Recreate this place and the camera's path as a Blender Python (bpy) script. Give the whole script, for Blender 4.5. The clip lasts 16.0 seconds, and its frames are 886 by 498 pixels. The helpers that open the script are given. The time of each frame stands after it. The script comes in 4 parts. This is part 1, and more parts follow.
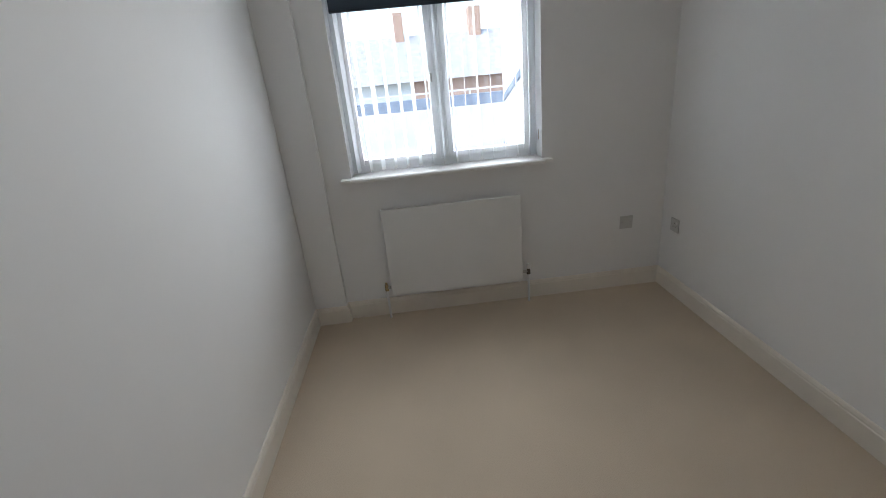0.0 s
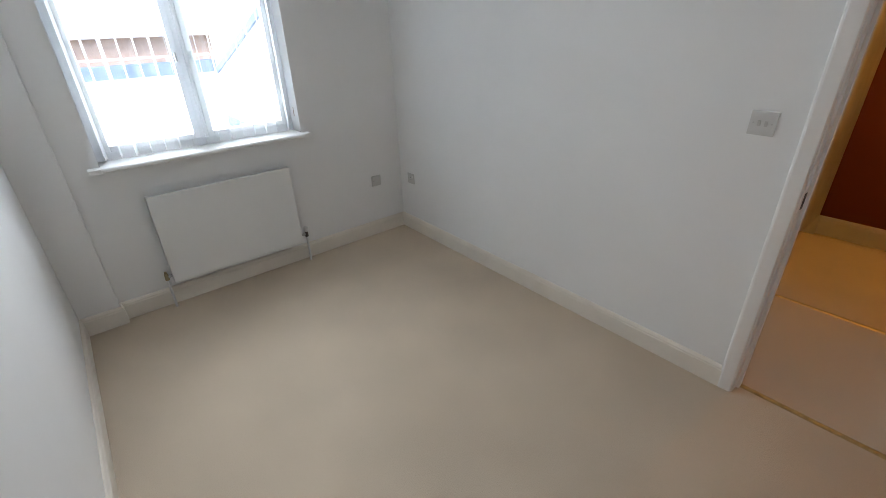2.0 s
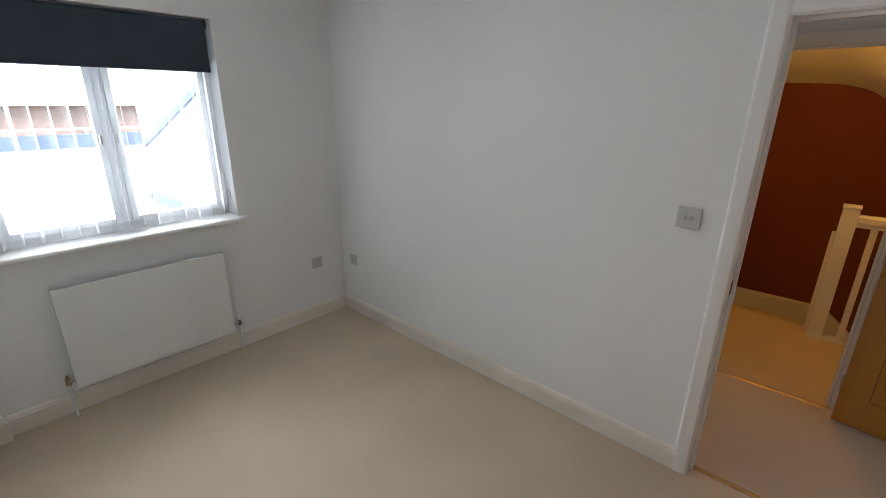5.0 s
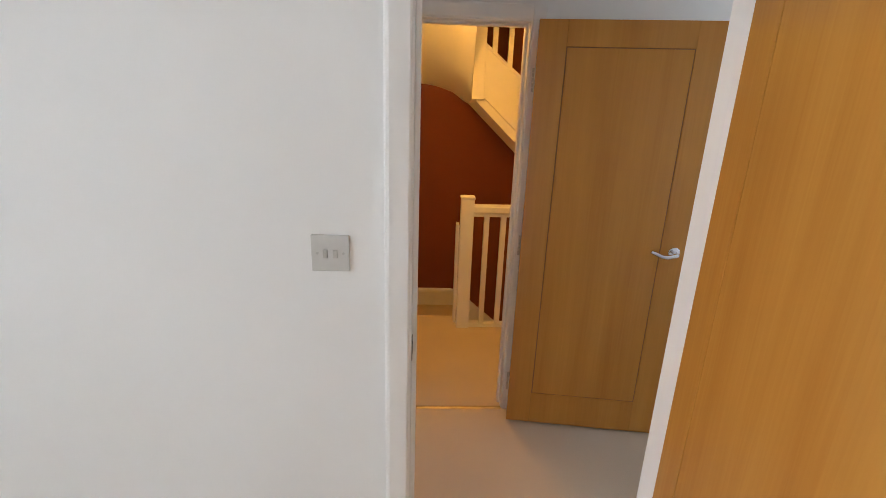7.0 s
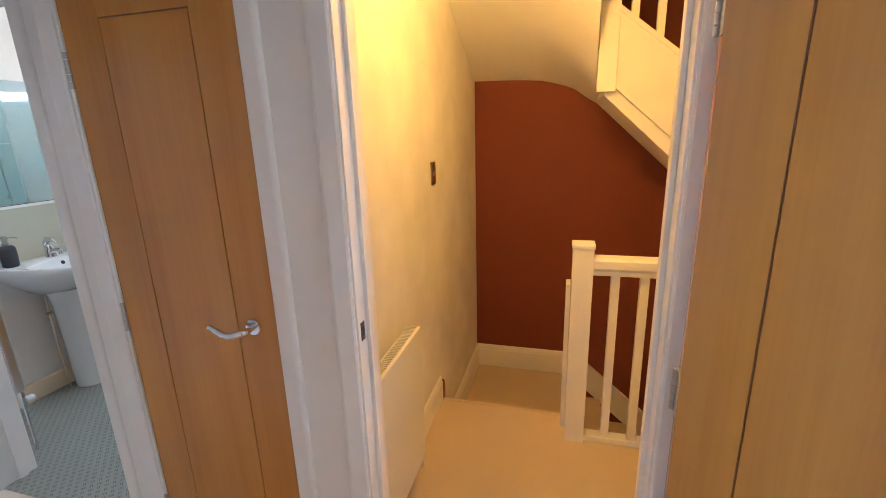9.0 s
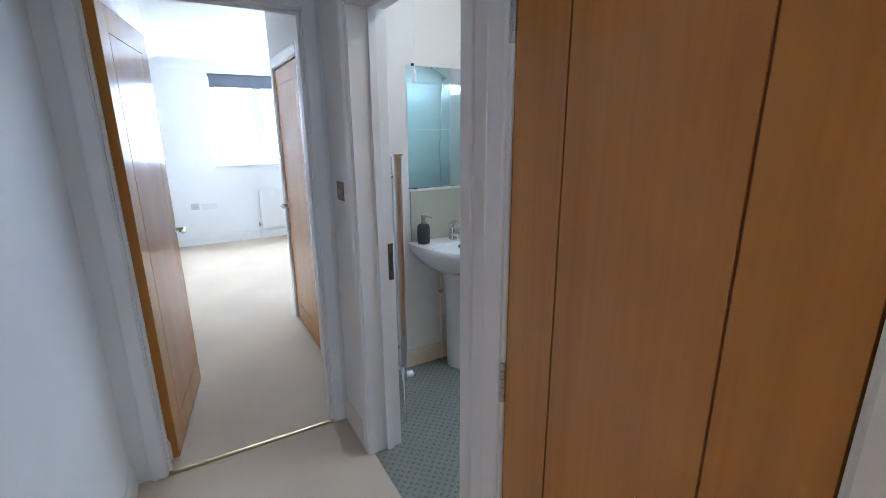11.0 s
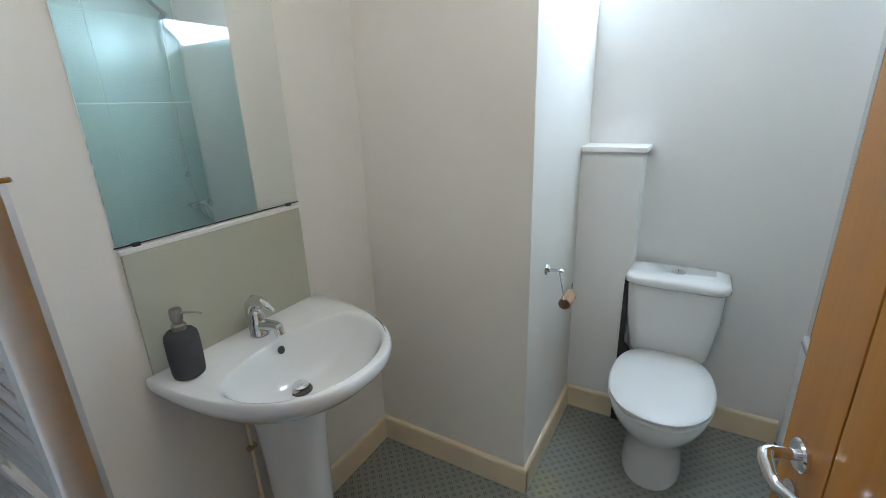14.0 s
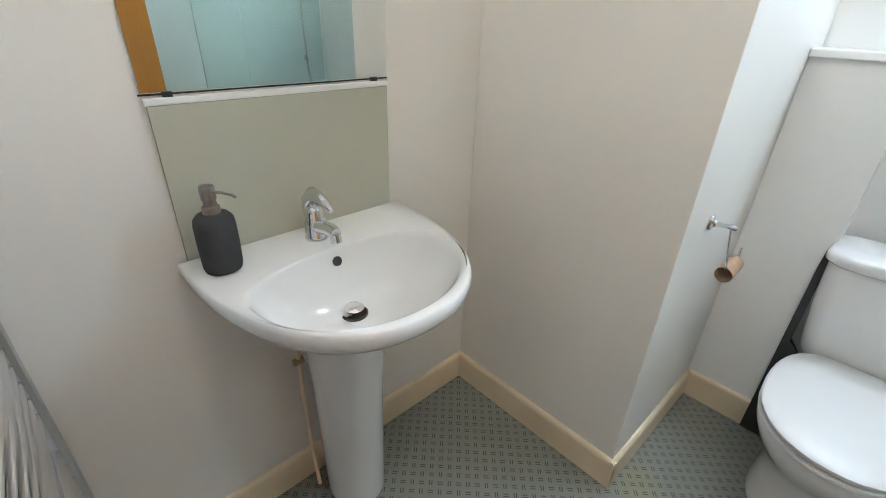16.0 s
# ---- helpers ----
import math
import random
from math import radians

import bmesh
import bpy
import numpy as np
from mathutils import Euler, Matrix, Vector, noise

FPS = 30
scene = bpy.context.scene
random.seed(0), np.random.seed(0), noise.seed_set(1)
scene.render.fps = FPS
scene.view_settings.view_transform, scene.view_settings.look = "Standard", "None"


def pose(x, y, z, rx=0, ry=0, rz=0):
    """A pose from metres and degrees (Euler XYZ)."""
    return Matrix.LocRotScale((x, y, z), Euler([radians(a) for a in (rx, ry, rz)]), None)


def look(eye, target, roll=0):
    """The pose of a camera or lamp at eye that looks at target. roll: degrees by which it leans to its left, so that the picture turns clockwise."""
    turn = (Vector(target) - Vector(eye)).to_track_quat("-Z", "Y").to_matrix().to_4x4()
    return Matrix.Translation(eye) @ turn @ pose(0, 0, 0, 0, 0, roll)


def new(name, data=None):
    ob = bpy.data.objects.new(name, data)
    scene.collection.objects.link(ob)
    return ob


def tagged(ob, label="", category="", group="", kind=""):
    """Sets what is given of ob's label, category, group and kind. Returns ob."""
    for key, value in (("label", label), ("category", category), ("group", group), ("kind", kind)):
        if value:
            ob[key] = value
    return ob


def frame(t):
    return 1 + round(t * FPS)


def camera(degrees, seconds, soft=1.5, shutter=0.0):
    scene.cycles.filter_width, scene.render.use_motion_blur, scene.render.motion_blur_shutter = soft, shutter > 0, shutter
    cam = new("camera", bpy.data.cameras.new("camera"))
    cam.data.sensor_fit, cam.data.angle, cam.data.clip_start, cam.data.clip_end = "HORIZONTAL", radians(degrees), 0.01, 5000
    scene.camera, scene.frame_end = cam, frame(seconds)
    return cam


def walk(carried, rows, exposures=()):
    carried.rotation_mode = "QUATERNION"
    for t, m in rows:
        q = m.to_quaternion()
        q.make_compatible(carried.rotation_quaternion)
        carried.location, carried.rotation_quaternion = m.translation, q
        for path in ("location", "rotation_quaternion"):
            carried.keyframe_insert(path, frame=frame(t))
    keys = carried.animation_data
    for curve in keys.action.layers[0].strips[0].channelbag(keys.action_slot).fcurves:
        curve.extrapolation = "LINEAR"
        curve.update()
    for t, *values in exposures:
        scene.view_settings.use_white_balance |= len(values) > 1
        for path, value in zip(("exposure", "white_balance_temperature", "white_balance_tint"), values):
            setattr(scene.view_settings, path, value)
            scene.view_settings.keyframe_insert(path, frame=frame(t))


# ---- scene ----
cam = camera(90.1, 16.0, soft=0.8)
PATH = [
    (0, (2.715, -1.61, 1.484), (0.854, -1.525, 0.758), -5.7),
    (0.5, (2.815, -1.838, 1.479), (1.145, -1.071, 0.688), -4.5),
    (1, (2.971, -1.944, 1.473), (1.442, -0.949, 0.653), -1.4),
    (1.5, (3.039, -2.026, 1.513), (1.59, -0.983, 0.611), -3.0),
    (2, (3.08, -2.046, 1.627), (1.697, -0.93, 0.71), -1.8),
    (2.5, (3.115, -2.087, 1.747), (1.738, -0.899, 0.915), -2.0),
    (3, (3.117, -2.089, 1.778), (1.738, -0.854, 1.021), -2.0),
    (3.2, (3.098, -2.111, 1.783), (1.726, -0.853, 1.05), -1.6),
    (5.3, (2.939, -2.0, 1.677), (1.733, -0.523, 1.074), 1.2),
    (5.5, (2.911, -1.928, 1.657), (1.904, -0.309, 1.054), 1.0),
    (6, (2.854, -1.667, 1.614), (2.213, 0.133, 1.024), 1.7),
    (6.5, (2.791, -1.37, 1.588), (2.528, 0.526, 1.009), 2.6),
    (7, (2.753, -1.041, 1.567), (2.842, 0.875, 0.998), 1.9),
    (7.5, (2.844, -0.687, 1.541), (3.09, 1.213, 0.967), 1.6),
    (8, (2.923, -0.387, 1.543), (3.183, 1.508, 0.962), 1.1),
    (8.5, (2.965, -0.115, 1.548), (3.03, 1.803, 0.988), -0.6),
    (9, (2.97, 0.067, 1.541), (2.454, 1.929, 1.027), -1.7),
    (9.5, (2.949, 0.19, 1.548), (1.795, 1.75, 1.061), -0.3),
    (10, (2.8, 0.326, 1.533), (1.221, 1.446, 1.03), -0.3),
    (10.2, (2.722, 0.388, 1.528), (1.058, 1.376, 1.025), 0.4),
    (12.3, (1.509, 0.72, 1.541), (-0.15, 1.703, 1.014), -1.7),
    (12.5, (1.415, 0.775, 1.535), (-0.187, 1.854, 1.017), -2.0),
    (13, (1.23, 0.91, 1.511), (-0.128, 2.286, 0.996), -1.4),
    (13.5, (1.08, 1.082, 1.513), (0.038, 2.708, 0.992), -2.2),
    (14, (0.979, 1.256, 1.486), (0.017, 2.893, 0.857), -1.9),
    (14.5, (0.888, 1.382, 1.427), (-0.084, 2.951, 0.656), -0.7),
    (15, (0.846, 1.485, 1.339), (-0.236, 2.872, 0.387), 1.9),
    (15.5, (0.84, 1.504, 1.289), (-0.31, 2.766, 0.247), 3.3),
    (16, (0.808, 1.535, 1.337), (-0.458, 2.77, 0.403), 2.2),
]
walk(cam, [(t, look(eye, target, roll)) for t, eye, target, roll in PATH],
     [(0, 1.48, 6450, 10), (0.5, 1.65, 6650, 10), (1.0, 1.98, 6650, 10), (1.5, 2.05, 6450, 10), (2.0, 2.11, 6250, 9), (3.0, 2.3, 6300, 10),
      (5.3, 1.95, 6450, 10), (5.7, 2.25, 6450, 10), (6.2, 2.78, 6450, 10), (7.0, 2.85, 6450, 11), (8.0, 3.25, 6350, 11), (8.6, 3.36, 6300, 10), (9.0, 3.5, 5400, 9),
      (9.5, 3.45, 4950, 8), (10.2, 3.15, 4800, 7), (12.5, 2.85, 5950, 7), (13.2, 2.15, 5700, 6), (13.8, 2.7, 5750, 5), (14.5, 3.05, 5900, 6),
      (15.2, 3.28, 6100, 8), (16, 3.36, 6050, 8)])

# ---- light ----
XB = -4.70
world = bpy.data.worlds.new("sky")
world.use_nodes = True
scene.world = world
sky = world.node_tree.nodes.new("ShaderNodeTexSky")
sky.sky_type, sky.sun_disc = "NISHITA", False
sky.sun_elevation, sky.sun_rotation = radians(45), radians(150)
world.node_tree.links.new(sky.outputs[0], world.node_tree.nodes["Background"].inputs[0])
world.node_tree.nodes["Background"].inputs[1].default_value = 0.15


def lamp(name, kind, energy, colour, m, **more):
    data = bpy.data.lights.new(name, kind)
    data.energy, data.color = energy, colour
    if "size" in more:
        data.shape, data.size, data.size_y = "RECTANGLE", more["size"], more["size_y"]
    if "spread" in more:
        data.spread = radians(more["spread"])
    if "soft" in more:
        data.shadow_soft_size = more["soft"]
    if "angle" in more:
        data.angle = radians(more["angle"])
    ob = new(name, data)
    ob.matrix_world = m
    return ob


lamp("sun", "SUN", 1.15, (1, 0.97, 0.92), look((5.0, -8.66, 10.0), (0, 0, 0)), angle=15)
lamp("window_light_bedroom", "AREA", 9.3, (0.92, 0.96, 1.0), look((-0.142, -1.408, 1.41), (1.75, -1.408, 1.41)), size=1.02, size_y=0.88, spread=148)
# fill lamp that brightens the lobby, set in an added, unseen end window
lamp("lobby_fill_light", "AREA", 0.37, (0.80, 0.90, 1.0), look((4.97, 0.63, 1.53), (2.6, 0.66, 1.75)), size=0.60, size_y=1.05, spread=150)
lamp("window_light_far_bedroom", "AREA", 10.5, (0.95, 0.96, 0.98), look((XB - 0.20, 1.58, 1.71), (0, 1.58, 1.71)), size=1.12, size_y=1.10)
lamp("window_light_bathroom", "AREA", 2.45, (0.74, 0.86, 1.0), look((0.99, 3.40, 2.04), (0.92, 2.2, 0.95)), size=0.78, size_y=0.22)
lamp("bathroom_lamp_light", "POINT", 1.6, (1.0, 0.91, 0.80), pose(1.0, 1.85, 2.50), soft=0.09)
lamp("landing_lamp_light", "POINT", 4.9, (1.0, 0.45, 0.065), pose(2.95, 1.70, 2.17), soft=0.10)


# ---- materials ----
def material(name, colour, rough=0.6, metal=0.0, vary=0.06, scale=3.0, fine=0.0, fine_scale=300.0, bump=0.0, coat=0.0):
    """A plain painted, plaster or metal surface: two scales of variation in colour, roughness and relief."""
    m = bpy.data.materials.new(name)
    m.use_nodes = True
    nt = m.node_tree
    b = nt.nodes["Principled BSDF"]
    b.inputs["Roughness"].default_value, b.inputs["Metallic"].default_value = rough, metal
    b.inputs["Coat Weight"].default_value = coat
    co = nt.nodes.new("ShaderNodeTexCoord")
    n1, n2 = nt.nodes.new("ShaderNodeTexNoise"), nt.nodes.new("ShaderNodeTexNoise")
    n1.inputs["Scale"].default_value, n1.inputs["Detail"].default_value = scale, 6
    n2.inputs["Scale"].default_value, n2.inputs["Detail"].default_value = fine_scale, 3
    for n in (n1, n2):
        nt.links.new(co.outputs["Object"], n.inputs["Vector"])
    ramp = nt.nodes.new("ShaderNodeMapRange")
    ramp.inputs["From Min"].default_value, ramp.inputs["From Max"].default_value = 0.25, 0.75
    ramp.inputs["To Min"].default_value, ramp.inputs["To Max"].default_value = 1 - vary, 1 + vary
    nt.links.new(n1.outputs["Fac"], ramp.inputs["Value"])
    ramp2 = nt.nodes.new("ShaderNodeMapRange")
    ramp2.inputs["From Min"].default_value, ramp2.inputs["From Max"].default_value = 0.25, 0.75
    ramp2.inputs["To Min"].default_value, ramp2.inputs["To Max"].default_value = 1 - fine, 1 + fine
    nt.links.new(n2.outputs["Fac"], ramp2.inputs["Value"])
    mul = nt.nodes.new("ShaderNodeMath")
    mul.operation = "MULTIPLY"
    nt.links.new(ramp.outputs[0], mul.inputs[0]), nt.links.new(ramp2.outputs[0], mul.inputs[1])
    mix = nt.nodes.new("ShaderNodeVectorMath")
    mix.operation = "SCALE"
    mix.inputs[0].default_value = colour
    nt.links.new(mul.outputs[0], mix.inputs["Scale"])
    nt.links.new(mix.outputs[0], b.inputs["Base Color"])
    if bump:
        bm_ = nt.nodes.new("ShaderNodeBump")
        bm_.inputs["Strength"].default_value, bm_.inputs["Distance"].default_value = bump, 0.004
        nt.links.new(n2.outputs["Fac"], bm_.inputs["Height"])
        nt.links.new(bm_.outputs[0], b.inputs["Normal"])
    return m


def oak(name, dark, light, rough=0.42):
    """Oak veneer: long upright grain and broad cathedral figure, different on each piece."""
    m = bpy.data.materials.new(name)
    m.use_nodes = True
    nt = m.node_tree
    b = nt.nodes["Principled BSDF"]
    b.inputs["Roughness"].default_value = rough
    co, info = nt.nodes.new("ShaderNodeTexCoord"), nt.nodes.new("ShaderNodeObjectInfo")
    shift = nt.nodes.new("ShaderNodeVectorMath")
    shift.operation = "ADD"
    mulr = nt.nodes.new("ShaderNodeMath")
    mulr.operation, mulr.inputs[1].default_value = "MULTIPLY", 20.0
    nt.links.new(info.outputs["Random"], mulr.inputs[0])
    nt.links.new(co.outputs["Object"], shift.inputs[0]), nt.links.new(mulr.outputs[0], shift.inputs[1])
    maps = []
    for scale in ((7, 7, 0.5), (90, 90, 2.2)):
        mp = nt.nodes.new("ShaderNodeMapping")
        mp.inputs["Scale"].default_value = scale
        nt.links.new(shift.outputs[0], mp.inputs["Vector"])
        n = nt.nodes.new("ShaderNodeTexNoise")
        n.inputs["Scale"].default_value, n.inputs["Detail"].default_value, n.inputs["Distortion"].default_value = 1.0, 5, 0.6
        nt.links.new(mp.outputs[0], n.inputs["Vector"])
        maps.append(n)
    mixf = nt.nodes.new("ShaderNodeMix")
    mixf.inputs[0].default_value = 0.24
    nt.links.new(maps[0].outputs["Fac"], mixf.inputs[2]), nt.links.new(maps[1].outputs["Fac"], mixf.inputs[3])
    ramp = nt.nodes.new("ShaderNodeValToRGB")
    ramp.color_ramp.elements[0].position, ramp.color_ramp.elements[0].color = 0.30, (*dark, 1)
    ramp.color_ramp.elements[1].position, ramp.color_ramp.elements[1].color = 0.70, (*light, 1)
    nt.links.new(mixf.outputs[0], ramp.inputs[0]), nt.links.new(ramp.outputs[0], b.inputs["Base Color"])
    bump = nt.nodes.new("ShaderNodeBump")
    bump.inputs["Strength"].default_value, bump.inputs["Distance"].default_value = 0.12, 0.002
    nt.links.new(maps[1].outputs["Fac"], bump.inputs["Height"]), nt.links.new(bump.outputs[0], b.inputs["Normal"])
    return m


def vinyl_floor():
    """Grey-green vinyl printed with a weave of paired dashes, with worn and yellowed spots."""
    m = bpy.data.materials.new("vinyl_floor")
    m.use_nodes = True
    nt = m.node_tree
    b = nt.nodes["Principled BSDF"]
    b.inputs["Roughness"].default_value = 0.42
    co, sep = nt.nodes.new("ShaderNodeTexCoord"), nt.nodes.new("ShaderNodeSeparateXYZ")
    nt.links.new(co.outputs["Object"], sep.inputs[0])

    def op(kind, a, c=None):
        n = nt.nodes.new("ShaderNodeMath")
        n.operation = kind
        for k, v in enumerate((a, c)):
            if v is None:
                continue
            if isinstance(v, (int, float)):
                n.inputs[k].default_value = v
            else:
                nt.links.new(v, n.inputs[k])
        return n.outputs[0]

    cell = 0.0300 * math.sqrt(2)
    u = op("DIVIDE", op("ADD", sep.outputs[0], sep.outputs[1]), cell)
    v = op("DIVIDE", op("SUBTRACT", sep.outputs[1], sep.outputs[0]), cell)
    fu, fv = op("FRACT", u), op("FRACT", v)
    parity = op("GREATER_THAN", op("FRACT", op("MULTIPLY", op("ADD", op("FLOOR", u), op("FLOOR", v)), 0.5)), 0.25)

    def bars(p, q):
        near = op("LESS_THAN", op("ABSOLUTE", op("SUBTRACT", op("ABSOLUTE", op("SUBTRACT", p, 0.5)), 0.125)), 0.055)
        return op("MULTIPLY", near, op("LESS_THAN", op("ABSOLUTE", op("SUBTRACT", q, 0.5)), 0.29))

    mark = op("ADD", op("MULTIPLY", bars(fu, fv), parity), op("MULTIPLY", bars(fv, fu), op("SUBTRACT", 1.0, parity)))
    n1 = nt.nodes.new("ShaderNodeTexNoise")
    n1.inputs["Scale"].default_value, n1.inputs["Detail"].default_value = 5.0, 6
    nt.links.new(co.outputs["Object"], n1.inputs["Vector"])
    base = nt.nodes.new("ShaderNodeMix")
    base.data_type = "RGBA"
    base.inputs["A"].default_value, base.inputs["B"].default_value = (0.235, 0.245, 0.215, 1), (0.31, 0.315, 0.275, 1)
    nt.links.new(n1.outputs["Fac"], base.inputs["Factor"])
    # yellow stain beside the boxed-in corner
    off = nt.nodes.new("ShaderNodeVectorMath")
    off.operation = "DISTANCE"
    off.inputs[1].default_value = (0.60, 2.66, 0)
    nt.links.new(co.outputs["Object"], off.inputs[0])
    spot = nt.nodes.new("ShaderNodeMapRange")
    spot.inputs["From Min"].default_value, spot.inputs["From Max"].default_value = 0.11, 0.02
    spot.inputs["To Max"].default_value = 0.55
    nt.links.new(off.outputs["Value"], spot.inputs["Value"])
    spot2 = op("MULTIPLY", spot.outputs[0], op("MULTIPLY", n1.outputs["Fac"], 1.5))
    stain = nt.nodes.new("ShaderNodeMix")
    stain.data_type = "RGBA"
    stain.inputs["B"].default_value = (0.42, 0.36, 0.10, 1)
    nt.links.new(spot2, stain.inputs["Factor"]), nt.links.new(base.outputs["Result"], stain.inputs["A"])
    dash = nt.nodes.new("ShaderNodeMix")
    dash.data_type = "RGBA"
    dash.inputs["B"].default_value = (0.085, 0.092, 0.082, 1)
    nt.links.new(mark, dash.inputs["Factor"]), nt.links.new(stain.outputs["Result"], dash.inputs["A"])
    nt.links.new(dash.outputs["Result"], b.inputs["Base Color"])
    return m


def glass_pane(name, tint=(0.95, 0.98, 0.97)):
    m = bpy.data.materials.new(name)
    m.use_nodes = True
    b = m.node_tree.nodes["Principled BSDF"]
    b.inputs["Base Color"].default_value = (*tint, 1)
    b.inputs["Transmission Weight"].default_value, b.inputs["Roughness"].default_value = 1.0, 0.0
    b.inputs["IOR"].default_value = 1.45
    return m


WALL = material("wall_paint", (0.86, 0.855, 0.84), 0.76, vary=0.025, scale=1.6, fine=0.01, fine_scale=500, bump=0.05)
SCUFFED = material("scuffed_wall_paint", (0.83, 0.82, 0.80), 0.72, vary=0.09, scale=4.5, fine=0.02, fine_scale=90, bump=0.05)
CEIL = material("ceiling_paint", (0.88, 0.88, 0.87), 0.85, vary=0.02, scale=2)
CREAM = material("cream_paint", (0.83, 0.79, 0.73), 0.62, vary=0.035, scale=2.2, fine=0.01, fine_scale=400, bump=0.05)
GLOSS = material("white_gloss_paint", (0.87, 0.86, 0.84), 0.32, vary=0.03, scale=6, coat=0.1)
AGED = material("aged_white_paint", (0.82, 0.765, 0.68), 0.4, vary=0.05, scale=5)
GREYBLUE = material("grey_blue_blind_fabric", (0.17, 0.185, 0.225), 0.85, vary=0.08, scale=6, fine=0.1, fine_scale=500, bump=0.2)
SKIRT = material("ivory_gloss_paint", (0.80, 0.665, 0.47), 0.38, vary=0.08, scale=7)
BARE = material("bare_stained_timber", (0.24, 0.12, 0.055), 0.8, vary=0.25, scale=30, bump=0.3)
RED = material("terracotta_paint", (0.215, 0.045, 0.016), 0.7, vary=0.06, scale=2, bump=0.04)
CARPET = material("beige_carpet", (0.62, 0.512, 0.388), 0.97, vary=0.09, scale=2.0, fine=0.30, fine_scale=260, bump=0.5)
OAK = oak("oak_veneer", (0.48, 0.200, 0.036), (0.62, 0.300, 0.062), 0.15)
OAK_DARK = oak("oak_veneer_groove", (0.20, 0.085, 0.028), (0.27, 0.12, 0.04), 0.6)
CHROME = material("chrome", (0.75, 0.76, 0.78), 0.12, 1.0, vary=0.03)
SATIN = material("satin_chrome", (0.72, 0.73, 0.75), 0.30, 1.0, vary=0.04, scale=12)
STEEL = material("brushed_steel", (0.52, 0.51, 0.49), 0.36, 1.0, vary=0.05, scale=20, fine=0.08, fine_scale=400)
KEEP = material("dull_dark_steel", (0.13, 0.115, 0.10), 0.45, 0.8, vary=0.2, scale=60)
PLATE = material("satin_plate", (0.62, 0.61, 0.59), 0.4, 0.5, vary=0.04, scale=20)
TARNISH = material("tarnished_plate", (0.27, 0.245, 0.22), 0.45, 0.6, vary=0.08, scale=20)
BRASS = material("worn_brass", (0.45, 0.36, 0.20), 0.4, 1.0, vary=0.2, scale=40)
PORCELAIN = material("porcelain", (0.83, 0.83, 0.82), 0.10, vary=0.01, coat=0.4)
PLASTIC = material("white_plastic", (0.78, 0.78, 0.77), 0.35, vary=0.02)
RADIATOR = material("radiator_enamel", (0.80, 0.80, 0.785), 0.35, vary=0.02, scale=4)
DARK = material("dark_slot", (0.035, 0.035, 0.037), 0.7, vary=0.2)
NAVY = material("navy_blind_fabric", (0.036, 0.050, 0.072), 0.85, vary=0.1, scale=6, fine=0.12, fine_scale=600, bump=0.2)
SLATF = material("white_louvre_fabric", (0.80, 0.81, 0.82), 0.8, vary=0.05, scale=9)
nt_l = SLATF.node_tree
trans, mixs = nt_l.nodes.new("ShaderNodeBsdfTranslucent"), nt_l.nodes.new("ShaderNodeMixShader")
trans.inputs[0].default_value, mixs.inputs[0].default_value = (0.80, 0.82, 0.84, 1), 0.6
nt_l.links.new(nt_l.nodes["Principled BSDF"].outputs[0], mixs.inputs[1]), nt_l.links.new(trans.outputs[0], mixs.inputs[2])
nt_l.links.new(mixs.outputs[0], nt_l.nodes["Material Output"].inputs["Surface"])
UPVC = material("white_upvc", (0.84, 0.85, 0.86), 0.28, vary=0.02)
PUMP = material("dark_brushed_steel", (0.33, 0.30, 0.27), 0.38, 1.0, vary=0.06, scale=20)
CHARCOAL = material("charcoal_stoneware", (0.045, 0.047, 0.05), 0.75, vary=0.15, scale=30, bump=0.1)
CARD = material("brown_card_tube", (0.42, 0.27, 0.17), 0.85, vary=0.12, scale=30)
SAGE = material("sage_splashback", (0.53, 0.53, 0.43), 0.22, vary=0.03, scale=4)
TEAL = material("pale_aqua_panel", (0.52, 0.61, 0.58), 0.26, vary=0.03, scale=3)
VINYL = vinyl_floor()
GLASS = glass_pane("window_glass")
SCREEN = glass_pane("shower_glass", (0.85, 0.95, 0.93))
MIRROR = material("mirror_silver", (0.86, 0.90, 0.89), 0.0, 1.0, vary=0.0)
LEAD = material("lead_flashing", (0.25, 0.30, 0.38), 0.6, vary=0.25, scale=5)
RENDERW = material("white_render", (0.78, 0.78, 0.76), 0.9, vary=0.06, scale=2)
FELT = material("pale_roof_felt", (0.58, 0.58, 0.57), 0.9, vary=0.16, scale=1.5)
BRICK = material("red_brick", (0.56, 0.38, 0.30), 0.9, vary=0.2, scale=4)
PANE_FAR = material("far_window_glass", (0.16, 0.19, 0.22), 0.08, vary=0.1)
SLATE = material("grey_slate", (0.52, 0.52, 0.53), 0.8, vary=0.2, scale=3)
ASPHALT = material("ground_asphalt", (0.09, 0.09, 0.09), 0.95, vary=0.25, scale=0.4)
BULB = bpy.data.materials.new("lit_glass_dome")
BULB.use_nodes = True
BULB.node_tree.nodes["Principled BSDF"].inputs["Emission Color"].default_value = (1.0, 0.62, 0.25, 1)
BULB.node_tree.nodes["Principled BSDF"].inputs["Emission Strength"].default_value = 0.6


